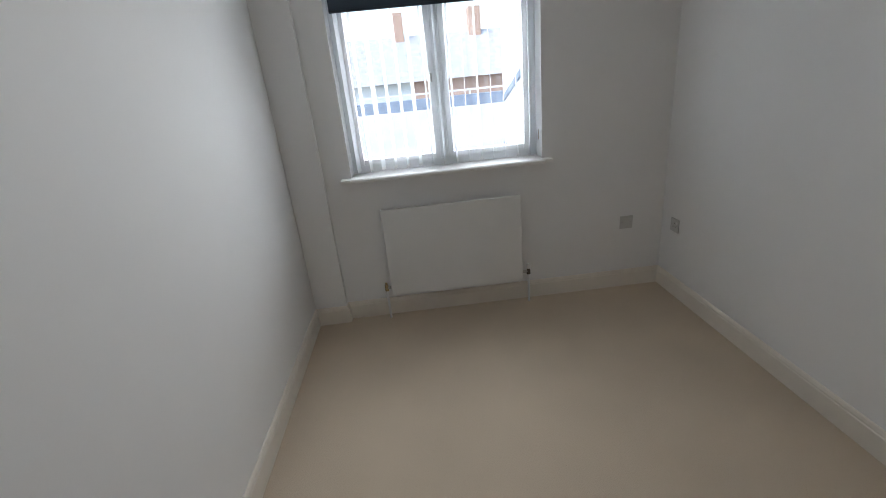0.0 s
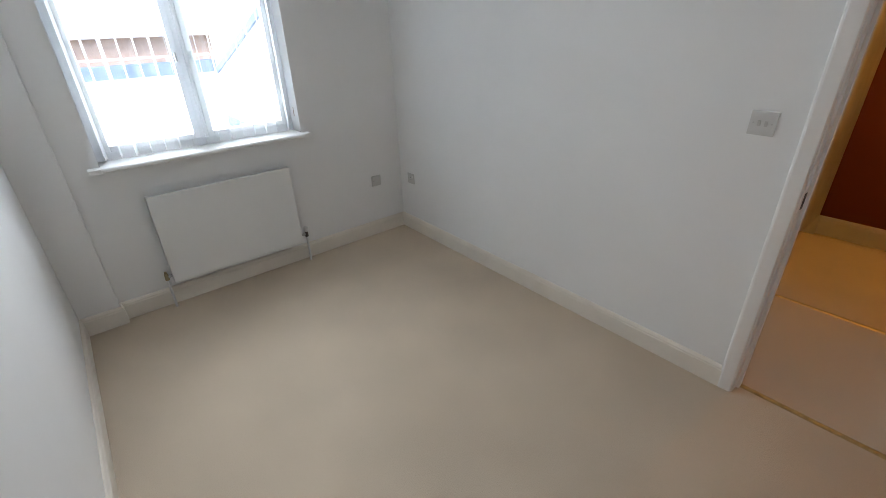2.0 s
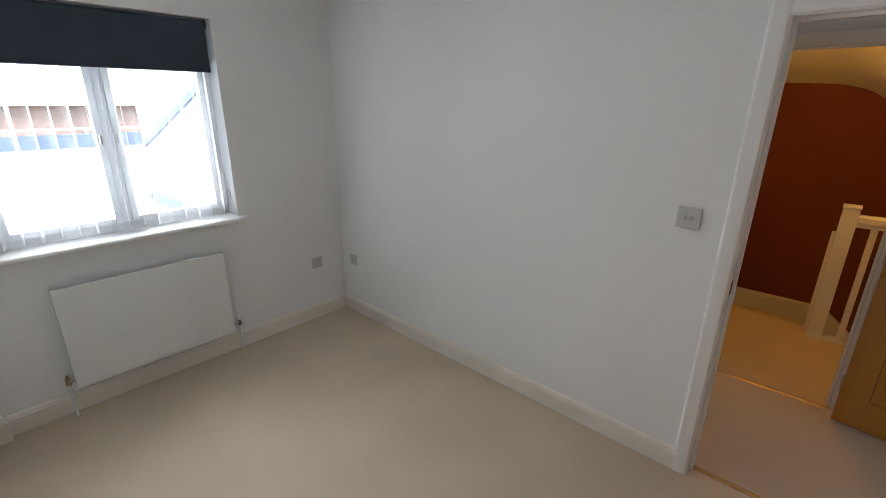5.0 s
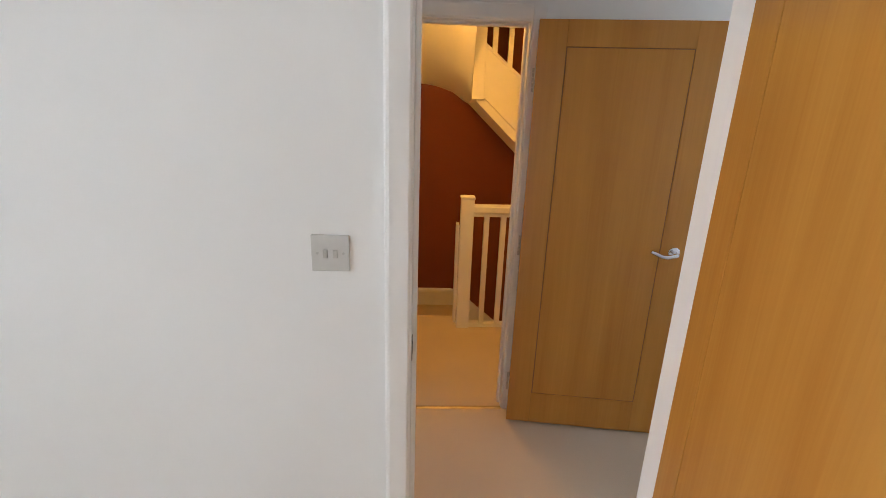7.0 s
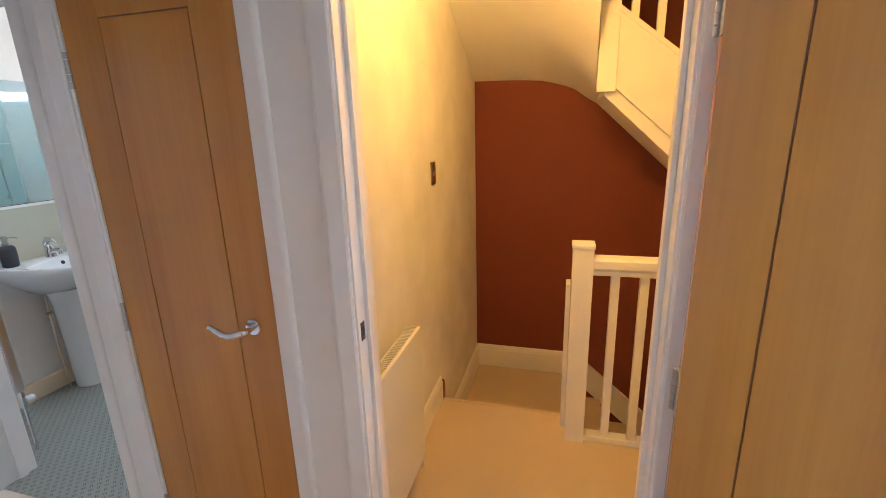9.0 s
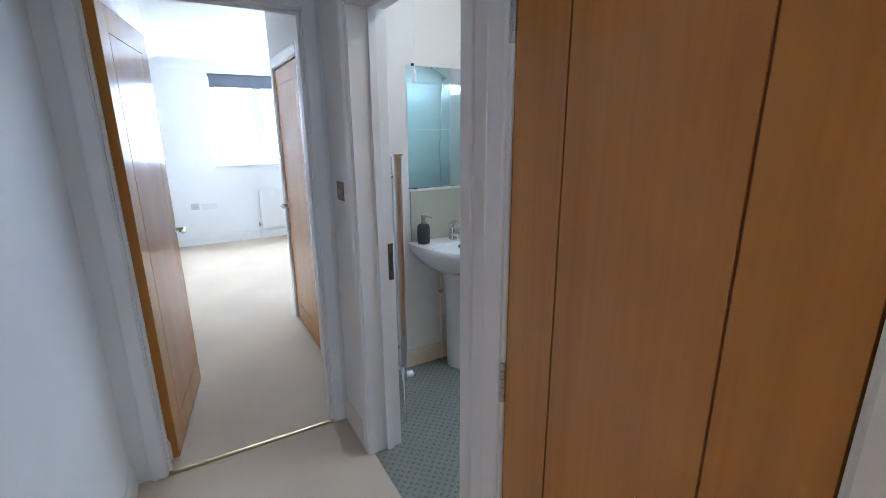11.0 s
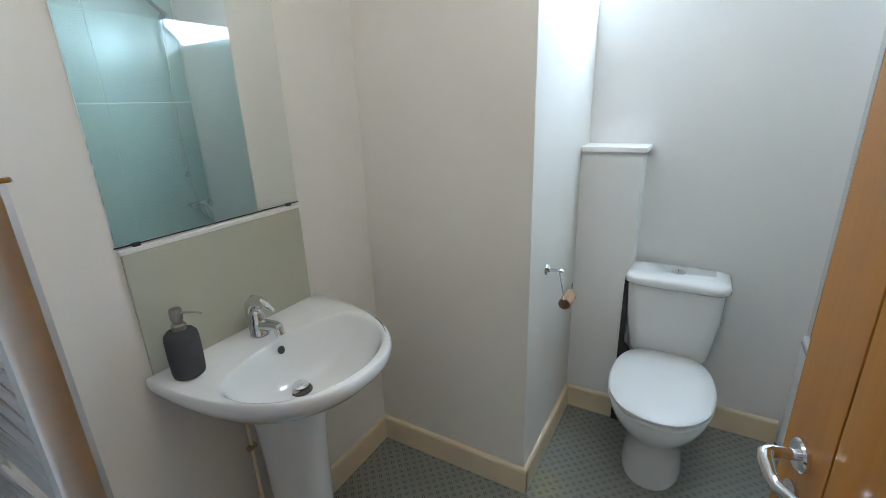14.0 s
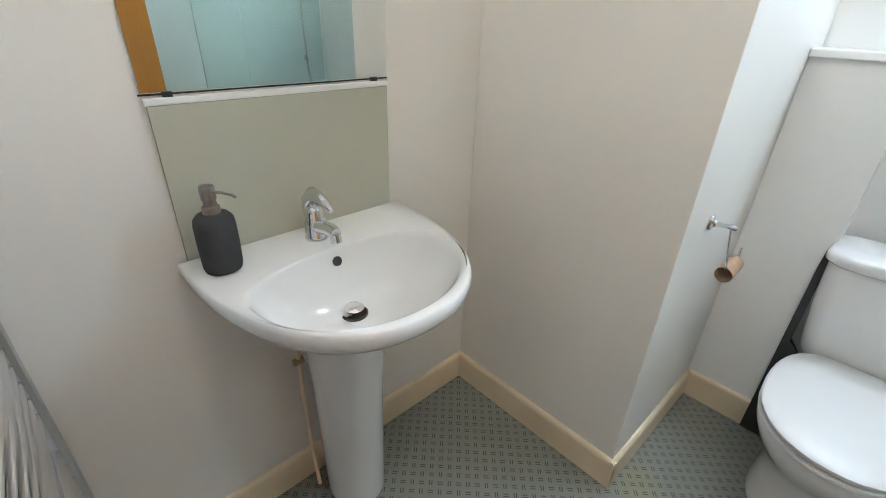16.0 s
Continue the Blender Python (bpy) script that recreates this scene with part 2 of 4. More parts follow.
# ---- mesh helpers ----
def box(bm, x0, x1, y0, y1, z0, z1, bevel=0.0, m=None):
    r = bmesh.ops.create_cube(bm, size=1.0)
    vs = r["verts"]
    t = Matrix.Translation(((x0 + x1) / 2, (y0 + y1) / 2, (z0 + z1) / 2)) @ Matrix.Diagonal((x1 - x0, y1 - y0, z1 - z0, 1))
    bmesh.ops.transform(bm, matrix=(m @ t) if m else t, verts=vs)
    if bevel:
        es = {e for v in vs for e in v.link_edges}
        bmesh.ops.bevel(bm, geom=list(es), offset=bevel, segments=2, affect="EDGES", profile=0.6)
    return bm


def cyl(bm, p, q, r0, r1=None, seg=20, caps=True):
    p, q = Vector(p), Vector(q)
    r1 = r0 if r1 is None else r1
    turn = (q - p).to_track_quat("Z", "Y").to_matrix().to_4x4()
    bmesh.ops.create_cone(bm, cap_ends=caps, segments=seg, radius1=r0, radius2=r1, depth=(q - p).length,
                          matrix=Matrix.Translation((p + q) / 2) @ turn)
    return bm


def tube(bm, pts, radii, seg=12, flat=1.0):
    """A round bar swept along points; flat squeezes it."""
    pts = [Vector(p) for p in pts]
    if isinstance(radii, (int, float)):
        radii = [radii] * len(pts)
    rings, up = [], None
    for i, p in enumerate(pts):
        d = (pts[min(i + 1, len(pts) - 1)] - pts[max(i - 1, 0)]).normalized()
        if up is None:
            up = d.orthogonal().normalized()
        up = (up - d * up.dot(d)).normalized()
        side = d.cross(up)
        rings.append([bm.verts.new(p + (up * math.cos(a) + side * math.sin(a) * flat) * radii[i])
                      for a in (2 * math.pi * k / seg for k in range(seg))])
    for a, b in zip(rings, rings[1:]):
        for k in range(seg):
            bm.faces.new((a[k], a[(k + 1) % seg], b[(k + 1) % seg], b[k]))
    bm.faces.new(rings[0][::-1]), bm.faces.new(rings[-1])
    return bm


def lathe(bm, profile, seg=32, m=None, sx=1.0, sy=1.0):
    """Turns (radius, z) pairs round the z axis."""
    rings = []
    for r, z in profile:
        ring = []
        for k in range(seg):
            a = 2 * math.pi * k / seg
            co = Vector((r * sx * math.cos(a), r * sy * math.sin(a), z))
            ring.append(bm.verts.new(m @ co if m else co))
        rings.append(ring)
    for a, b in zip(rings, rings[1:]):
        for k in range(seg):
            bm.faces.new((a[k], a[(k + 1) % seg], b[(k + 1) % seg], b[k]))
    bm.faces.new(rings[0][::-1]), bm.faces.new(rings[-1])
    return bm


def loft(bm, rings, caps=True):
    """Skins closed rings of equal count."""
    vs = [[bm.verts.new(p) for p in ring] for ring in rings]
    n = len(vs[0])
    for a, b in zip(vs, vs[1:]):
        for k in range(n):
            bm.faces.new((a[k], a[(k + 1) % n], b[(k + 1) % n], b[k]))
    if caps:
        bm.faces.new(vs[0][::-1]), bm.faces.new(vs[-1])
    return bm


def prism(bm, outline, axis, lo, hi):
    """Extrudes a flat outline of (a, b) pairs along an axis."""
    def place(a, b, c):
        return {"x": (c, a, b), "y": (a, c, b), "z": (a, b, c)}[axis]
    return loft(bm, [[place(a, b, lo) for a, b in outline], [place(a, b, hi) for a, b in outline]])


def part(name, bm, mat, parent=None, label="", smooth=0.0):
    bmesh.ops.recalc_face_normals(bm, faces=bm.faces[:])
    me = bpy.data.meshes.new(name)
    if smooth:
        lim = radians(smooth)
        for f in bm.faces:
            f.smooth = True
        for e in bm.edges:
            if len(e.link_faces) == 2 and e.calc_face_angle(0) > lim:
                e.smooth = False
    bm.to_mesh(me)
    bm.free()
    me.materials.append(mat)
    ob = new(name, me)
    ob.parent = parent
    if label:
        ob["label"] = label
    return ob


def B():
    return bmesh.new()


def root(name, label, category, m=None, group="", kind=""):
    ob = new(name)
    ob.empty_display_size = 0.1
    if m:
        ob.matrix_world = m
    return tagged(ob, label, category, group, kind)


def structure(name, bm, mat, label, category):
    return tagged(part(name, bm, mat), label, category, kind="structure")


def wall_x(name, x0, x1, y0, y1, z0, z1, holes, mat, label):
    """A wall along x with rectangular openings (xa, xb, za, zb)."""
    bm, at = B(), x0
    for xa, xb, za, zb in sorted(holes):
        if xa > at:
            box(bm, at, xa, y0, y1, z0, z1)
        if za > z0:
            box(bm, xa, xb, y0, y1, z0, za)
        if zb < z1:
            box(bm, xa, xb, y0, y1, zb, z1)
        at = xb
    if at < x1:
        box(bm, at, x1, y0, y1, z0, z1)
    return structure(name, bm, mat, label, "wall")


def wall_y(name, y0, y1, x0, x1, z0, z1, holes, mat, label):
    bm, at = B(), y0
    for ya, yb, za, zb in sorted(holes):
        if ya > at:
            box(bm, x0, x1, at, ya, z0, z1)
        if za > z0:
            box(bm, x0, x1, ya, yb, z0, za)
        if zb < z1:
            box(bm, x0, x1, ya, yb, zb, z1)
        at = yb
    if at < y1:
        box(bm, x0, x1, at, y1, z0, z1)
    return structure(name, bm, mat, label, "wall")


def skirting(p, q, side, h=0.12, t=0.016, mat=None, label="white painted skirting board along the wall", z=0.0, plain=False):
    """A moulded board from p to q on the floor; side: the way it stands out from the wall, as a unit (x, y)."""
    mat = mat or GLOSS
    prof = [(0, 0), (t, 0), (t, h * 0.78), (t * 0.8, h * 0.82), (t * 0.8, h * 0.88), (t * 0.45, h * 0.97), (t * 0.2, h), (0, h)]
    if plain:
        prof = [(0, 0), (t, 0), (t, h - 0.014), (t * 0.85, h - 0.006), (t * 0.5, h - 0.001), (0, h)]
    rings = [[(c[0] + side[0] * a, c[1] + side[1] * a, z + b) for a, b in prof] for c in (p, q)]
    return structure("baseboard", loft(B(), rings), mat, label, "skirting board")


def door_trim(axis, a0, a1, c0, c1, head, stop, sides=(1, 1), mat=None):
    """Lining, stops and architraves round a doorway with clear opening a0..a1; the wall spans c0..c1 across; stop: (from, to) across the lining."""
    mat = mat or GLOSS
    thing = root("trim", "white painted door lining with moulded architraves", "door frame", kind="structure")

    def put(name, bm):
        if axis == "y":
            bmesh.ops.transform(bm, matrix=Matrix(((0, 1, 0, 0), (1, 0, 0, 0), (0, 0, 1, 0), (0, 0, 0, 1))), verts=bm.verts[:])
        part(name, bm, mat, thing)

    e, w, t = 0.003, 0.062, 0.018
    put("lining", box(B(), a0 - 0.028, a0, c0 - e, c1 + e, 0, head, 0.002))
    put("lining", box(B(), a1, a1 + 0.028, c0 - e, c1 + e, 0, head, 0.002))
    put("lining", box(B(), a0 - 0.028, a1 + 0.028, c0 - e, c1 + e, head, head + 0.028, 0.002))
    put("door_stop", box(B(), a0, a0 + 0.013, stop[0], stop[1], 0, head - 0.002, 0.002))
    put("door_stop", box(B(), a1 - 0.013, a1, stop[0], stop[1], 0, head - 0.002, 0.002))
    put("door_stop", box(B(), a0 + 0.013, a1 - 0.013, stop[0], stop[1], head - 0.013, head, 0.002))
    for k, c, s in ((0, c0, -1), (1, c1, 1)):
        if not sides[k]:
            continue
        prof = [(0, 0), (0, 0.010), (0.005, 0.0135), (0.028, 0.0150), (0.050, 0.0165), (0.057, 0.015), (w, 0.011), (w, 0)]
        for a, d in ((a0 - 0.006, -1), (a1 + 0.006, 1)):
            rings = [[(a + d * u, c + s * (v + 0.0005), z) for u, v in prof] for z in (0, head + w + 0.006)]
            put("architrave", loft(B(), rings))
        rings = [[(a, c + s * (v + 0.0005), head + 0.006 + u) for u, v in prof] for a in (a0 - 0.006, a1 + 0.006)]
        put("architrave", loft(B(), rings))
    return thing


def lever_handle(parent, x, z, y, s, far):
    """A wave-shaped chrome lever on a round rose; s: +1 or -1, the way out of the leaf; far: the way the lever points along x."""
    h = part("door_handle", lathe(B(), [(0.020, 0), (0.026, 0.001), (0.026, 0.007), (0.023, 0.010), (0.011, 0.011)],
                                  28, Matrix.Translation((x, y, z)) @ pose(0, 0, 0, -90 * s)), CHROME, parent, "chrome lever handle", 40)
    pts = [(x, y + s * 0.008, z), (x, y + s * 0.030, z), (x, y + s * 0.045, z), (x + far * 0.006, y + s * 0.053, z + 0.001),
           (x + far * 0.020, y + s * 0.056, z - 0.003), (x + far * 0.045, y + s * 0.056, z - 0.010), (x + far * 0.070, y + s * 0.055, z - 0.008),
           (x + far * 0.095, y + s * 0.053, z + 0.003), (x + far * 0.118, y + s * 0.051, z + 0.012)]
    part("lever", tube(B(), pts, [0.009, 0.009, 0.010, 0.0105, 0.0105, 0.010, 0.0095, 0.009, 0.0075], 14), CHROME, h, smooth=50)


def oak_door(name, m, label, w=0.762, h=1.972, handles=(1, -1), inset=0.12, low=0.16, lock=False, knuckle=1, grip=0.98, hinges=True, backset=0.060):
    """An oak-veneered leaf, hinged at its own z axis and reaching along +x; thickness along y from 0 to -0.040; a fine groove frames the middle panel."""
    d = root(name, label, "door", m, kind="structure")
    z0, t, g = 0.008, 0.040, 0.004
    top = h - 0.105
    part("core", box(B(), 0.003, w - 0.003, -t + 0.004, -0.004, z0 + 0.003, h - 0.003), OAK_DARK, d, "dark groove in the oak")
    part("stile", box(B(), 0, inset, -t, 0, z0, h, 0.0015), OAK, d)
    part("stile", box(B(), w - inset, w, -t, 0, z0, h, 0.0015), OAK, d)
    part("rail", box(B(), inset + 0.0004, w - inset - 0.0004, -t, 0, top, h, 0.0015), OAK, d)
    part("rail", box(B(), inset + 0.0004, w - inset - 0.0004, -t, 0, z0, low, 0.0015), OAK, d)
    part("panel", box(B(), inset + g, w - inset - g, -t, 0, low + g, top - g, 0.0015), OAK, d)
    for s in handles:
        lever_handle(d, w - backset, grip, 0.0 if s > 0 else -t, s, -1)
        if lock:
            part("thumb_turn", lathe(B(), [(0.018, 0), (0.022, 0.001), (0.022, 0.006), (0.008, 0.007), (0.007, 0.022)], 24,
                                     Matrix.Translation((w - backset, 0.0 if s > 0 else -t, grip - 0.075)) @ pose(0, 0, 0, -90 * s)), CHROME, d, "chrome thumb turn", 40)
    part("latch_plate", box(B(), w, w + 0.0012, -t + 0.009, -0.009, 0.88, 1.05, 0.0004), STEEL, d, "brushed steel latch plate")
    part("latch_bolt", prism(B(), [(w + 0.001, -0.026), (w + 0.010, -0.024), (w + 0.001, -0.013)], "z", 0.965, 0.99), STEEL, d)
    for z in (0.22, 0.98, 1.74) if hinges else ():
        hb = B()
        yk = 0.004 if knuckle > 0 else -t - 0.004
        for k in range(5):
            cyl(hb, (-0.005, yk, z - 0.05 + k * 0.020), (-0.005, yk, z - 0.032 + k * 0.020), 0.006, seg=12)
        box(hb, -0.0015, 0.0, -t + 0.004, -0.002, z - 0.05, z + 0.05)
        part("hinge", hb, STEEL, d, "steel butt hinge")
    return d


def strike(x, y, z, m=None, tall=0.055, wide=0.022, label="steel strike plate let into a door jamb"):
    """A keep on a jamb whose face looks along +x."""
    bm = B()
    box(bm, 0, 0.002, -wide / 2, wide / 2, -tall / 2, tall / 2, 0.0006)
    s = root("strike_plate", label, "strike plate", pose(x, y, z) @ (m or Matrix()))
    part("plate", bm, KEEP, s)
    part("hole", box(B(), 0.002, 0.0026, -wide * 0.22, wide * 0.22, -tall * 0.25, tall * 0.25), DARK, s, "dark latch hole")
    return s


def wall_plate(name, label, m, w=0.088, h=0.088, gangs=0, socket=False, mat=None):
    """A flat square plate on a wall; it looks along -y of its pose."""
    p = root(name, label, name.replace("_", " "), m)
    part("plate", box(B(), -w / 2, w / 2, -0.007, 0, -h / 2, h / 2, 0.0025), mat or PLATE, p)
    for k in range(gangs):
        x = (k - (gangs - 1) / 2) * 0.024
        part("rocker", box(B(), x - 0.0055, x + 0.0055, -0.0105, -0.0065, -0.011, 0.011, 0.0015, pose(0, 0, 0, 6)), STEEL, p, "small steel rocker")
    for x in (-0.030, 0.030):
        part("screw", cyl(B(), (x * w / 0.088, -0.0068, 0), (x * w / 0.088, -0.0082, 0), 0.0032, seg=10), STEEL, p)
    if socket:
        for x, z, a, c in ((0, 0.012, 0.003, 0.006), (-0.011, -0.010, 0.005, 0.0025), (0.011, -0.010, 0.005, 0.0025)):
            part("pin_hole", box(B(), x - a / 2 - 0.001, x + a / 2 + 0.001, -0.0076, -0.0066, z - c / 2 - 0.001, z + c / 2 + 0.001), DARK, p)
        part("rocker", box(B(), 0.022, 0.032, -0.010, -0.0065, 0.010, 0.026, 0.001), PLASTIC, p)
    return p


def radiator(m, w, z0, z1, label, deep=0.062, grille=True):
    """A flat-fronted panel radiator; it hangs along +x of its pose and looks along -y; the wall is at y = 0."""
    r = root("radiator", label, "radiator", m)
    yb, yf = -0.035, -0.035 - deep
    part("front_panel", box(B(), 0, w, yf, yf + 0.016, z0, z1, 0.006), RADIATOR, r)
    part("back_panel", box(B(), 0.01, w - 0.01, yb - 0.012, yb, z0 + 0.01, z1 - 0.012, 0.004), RADIATOR, r)
    for x0, x1 in ((0.001, 0.006), (w - 0.006, w - 0.001)):
        part("side_cap", box(B(), x0, x1, yf + 0.016, yb - 0.012, z0 + 0.02, z1 - 0.004, 0.001), RADIATOR, r)
    bm = B()
    x = 0.012
    while grille and x < w - 0.02:
        box(bm, x, x + 0.004, yf + 0.017, yb - 0.012, z1 - 0.014, z1 - 0.003)
        x += 0.0125
    if grille:
        part("grille", bm, RADIATOR, r, "slotted top grille")
    fins = B()
    x = 0.02
    while x < w - 0.02:
        box(fins, x, x + 0.002, yf + 0.018, yb - 0.014, z0 + 0.03, z1 - 0.03)
        x += 0.03
    part("convector_fins", fins, DARK, r)
    for x, cap in ((-0.03, False), (w + 0.045, True)):
        v = part("valve", cyl(B(), (x, yb - 0.03, z0 + 0.025), (x, yb - 0.03, z0 + 0.065), 0.013, 0.011, 16), BRASS if not cap else KEEP, r, "metal radiator valve", 40)
        part("tail", cyl(B(), (x, yb - 0.03, z0 + 0.045), (0.01 if x < 0 else w - 0.01, yb - 0.03, z0 + 0.045), 0.009, seg=14), STEEL, v, smooth=40)
        part("cap", lathe(B(), [(0.012, 0), (0.016, 0.004), (0.016, 0.03), (0.012, 0.036)] if cap else [(0.006, 0), (0.008, 0.003), (0.007, 0.016)], 16,
                          pose(x, yb - 0.03, z0 + 0.065)), PLASTIC if cap else BRASS, v, smooth=40)
        part("pipe", cyl(B(), (x, yb - 0.03, 0.0), (x, yb - 0.03, z0 + 0.025), 0.0075, seg=14), PLASTIC, v, smooth=40)
    for x in (0.12, w - 0.12):
        part("bracket", box(B(), x - 0.015, x + 0.015, yb, -0.0, z0 + 0.08, z1 - 0.08), RADIATOR, r)
    return r


# ---- structure ----
H = 2.42
# bedroom: window wall at x = 0, door wall at y = 0
structure("floor_bedroom", box(B(), -0.02, 4.30, -2.40, 0.02, -0.20, 0.0), CARPET, "beige short-pile fitted carpet, slightly soiled", "carpet")
structure("ceiling_bedroom", box(B(), -0.25, 4.52, -2.55, 0.15, H, H + 0.12), CEIL, "plain white plastered ceiling", "ceiling")
wall_y("wall_bedroom_west", -2.55, 0.0, -0.25, 0.0, -0.2, H, [(-2.0, -0.815, 0.93, 2.15)], WALL, "white painted plaster wall round the bedroom window")
wall_x("wall_bedroom_south", 0.0, 4.52, -2.55, -2.375, -0.2, H, [], WALL, "long white painted bedroom wall")
wall_y("wall_bedroom_east", -2.375, 0.0, 4.30, 4.52, -0.2, H, [], WALL, "plain white painted bedroom wall")
wall_x("wall_bedroom_north", -0.25, 5.1, 0.0, 0.15, -0.2, H, [(2.699, 3.533, -0.2, 2.013)], WALL, "white painted wall with the bedroom doorway")
structure("wall_pilaster", box(B(), 0.0, 0.048, -2.375, -2.165, 0, H, 0.004), WALL, "white boxed pipe casing in the bedroom corner", "pipe casing")
# lobby
structure("floor_lobby", box(B(), 0.165, 5.0, 0.02, 1.16, -0.20, 0.0), CARPET, "beige fitted carpet in the lobby", "carpet")
structure("ceiling_lobby", box(B(), 0.06, 5.1, 0.15, 1.20, H, H + 0.12), CEIL, "plain white lobby ceiling", "ceiling")
wall_x("wall_lobby_bathroom", 0.165, 1.46, 1.145, 1.302, -0.2, 2.74, [(0.494, 1.370, -0.2, 2.025)], WALL, "white painted lobby wall with the bathroom doorway")
wall_x("wall_lobby_north", 1.46, 5.1, 1.10, 1.22, -0.2, 2.74, [(1.560, 2.196, -0.2, 2.013), (2.405, 3.235, -0.2, 2.013)], WALL, "white painted lobby wall with cupboard and landing doorways")
wall_y("wall_lobby_west", 0.15, 1.302, 0.065, 0.165, -0.2, H, [(0.257, 1.088, -0.2, 2.068)], WALL, "white painted lobby wall with the far bedroom doorway")
wall_y("wall_lobby_east", 0.15, 1.10, 5.0, 5.22, -0.2, H, [(0.28, 0.98, 0.93, 2.15)], WALL, "white lobby end wall with an added, unseen window")

# skirting, bedroom
skirting((0.0, 0.0), (2.665, 0.0), (0, -1), mat=AGED)
skirting((3.575, 0.0), (4.30, 0.0), (0, -1), mat=AGED)
skirting((0.0, -2.165), (0.0, 0.0), (1, 0), mat=AGED)
skirting((0.048, -2.375), (0.048, -2.165), (1, 0), mat=AGED)
skirting((0.0, -2.165), (0.064, -2.165), (0, 1), mat=AGED)
skirting((0.0, -2.375), (4.30, -2.375), (0, 1), mat=AGED)
# skirting, lobby
skirting((0.165, 0.15), (2.665, 0.15), (0, 1), mat=AGED)
skirting((3.575, 0.15), (5.0, 0.15), (0, 1), mat=AGED)
skirting((0.165, 1.145), (0.454, 1.145), (0, -1), mat=AGED)
skirting((2.262, 1.10), (2.365, 1.10), (0, -1), mat=AGED)
skirting((3.275, 1.10), (5.0, 1.10), (0, -1), mat=AGED)

# door frames
door_trim("x", 2.727, 3.505, 0.0, 0.15, 1.985, (0.045, 0.075))
door_trim("x", 2.433, 3.207, 1.10, 1.22, 1.985, (1.145, 1.175))
door_trim("x", 1.588, 2.168, 1.10, 1.22, 1.985, (1.150, 1.180), (1, 0))
door_trim("x", 0.522, 1.342, 1.145, 1.302, 1.997, (1.225, 1.260), (1, 0))
door_trim("y", 0.285, 1.060, 0.065, 0.165, 2.040, (0.115, 0.145))

# doors
oak_door("door_1", pose(3.500, -0.004, 0, 0, 0, 180 + 78.8), "oak veneer bedroom door standing open into the room", w=0.762, knuckle=1)
oak_door("door_2", pose(3.226, 1.023, 0, 0, 0, -8.3), "oak veneer landing door swung fully open against the wall", w=0.762, h=1.976, low=0.185, knuckle=1, grip=1.0)
oak_door("door_3", pose(1.592, 1.102, 0, 0, 0, 0) @ Matrix.Diagonal((1, -1, 1, 1)), "closed narrow oak veneer cupboard door", w=0.572, inset=0.135, handles=(1,), backset=0.078, grip=0.988)
oak_door("door_4", pose(1.338, 1.305, 0, 0, 0, 103.7), "oak veneer bathroom door standing open inwards", w=0.762, grip=0.96, lock=True, knuckle=-1)
oak_door("door_5", pose(0.060, 0.290, 0, 0, 0, 171), "oak veneer bedroom door standing wide open", hinges=False, grip=1.0, w=0.762, h=2.03, knuckle=1)

strike(2.727, 0.026, 0.972, tall=0.065, wide=0.026)
strike(2.433, 1.122, 0.998)
strike(0.522, 1.286, 0.965, tall=0.17, wide=0.024, label="dark steel bathroom lock keep in a door jamb")


# thin metal carpet bars
def carpet_bar(x0, x1, y0, y1):
    bm = B()
    along = x1 - x0 > y1 - y0
    prof = [(-0.016, 0.0), (-0.010, 0.004), (0.0, 0.006), (0.010, 0.004), (0.016, 0.0)]
    if along:
        c = (y0 + y1) / 2
        loft(bm, [[(x, c + a, z + 0.0005) for a, z in prof] for x in (x0, x1)])
    else:
        c = (x0 + x1) / 2
        loft(bm, [[(c + a, y, z + 0.0005) for a, z in prof] for y in (y0, y1)])
    tagged(part("threshold_bar", bm, BRASS, smooth=60), "thin worn metal carpet bar across a doorway", "threshold bar")


carpet_bar(2.735, 3.505, 0.06, 0.09)
carpet_bar(2.433, 3.207, 1.08, 1.11)
carpet_bar(0.15, 0.18, 0.285, 1.060)

# ---- bedroom things ----
wall_plate("light_switch", "square brushed metal light switch on the white wall", pose(2.528, 0, 1.243), 0.092, 0.092, gangs=2)
wall_plate("wall_socket", "small satin metal socket plate low on the wall", pose(0.153, 0, 0.463), 0.086, 0.086, socket=True)
wall_plate("aerial_socket", "small satin metal outlet plate low on the window wall", pose(0, -0.251, 0.466, 0, 0, 90), 0.086, 0.086)
radiator(pose(0.0, -1.852, 0, 0, 0, 90), 0.872, 0.178, 0.757, "white flat panel radiator under the bedroom window", grille=False)


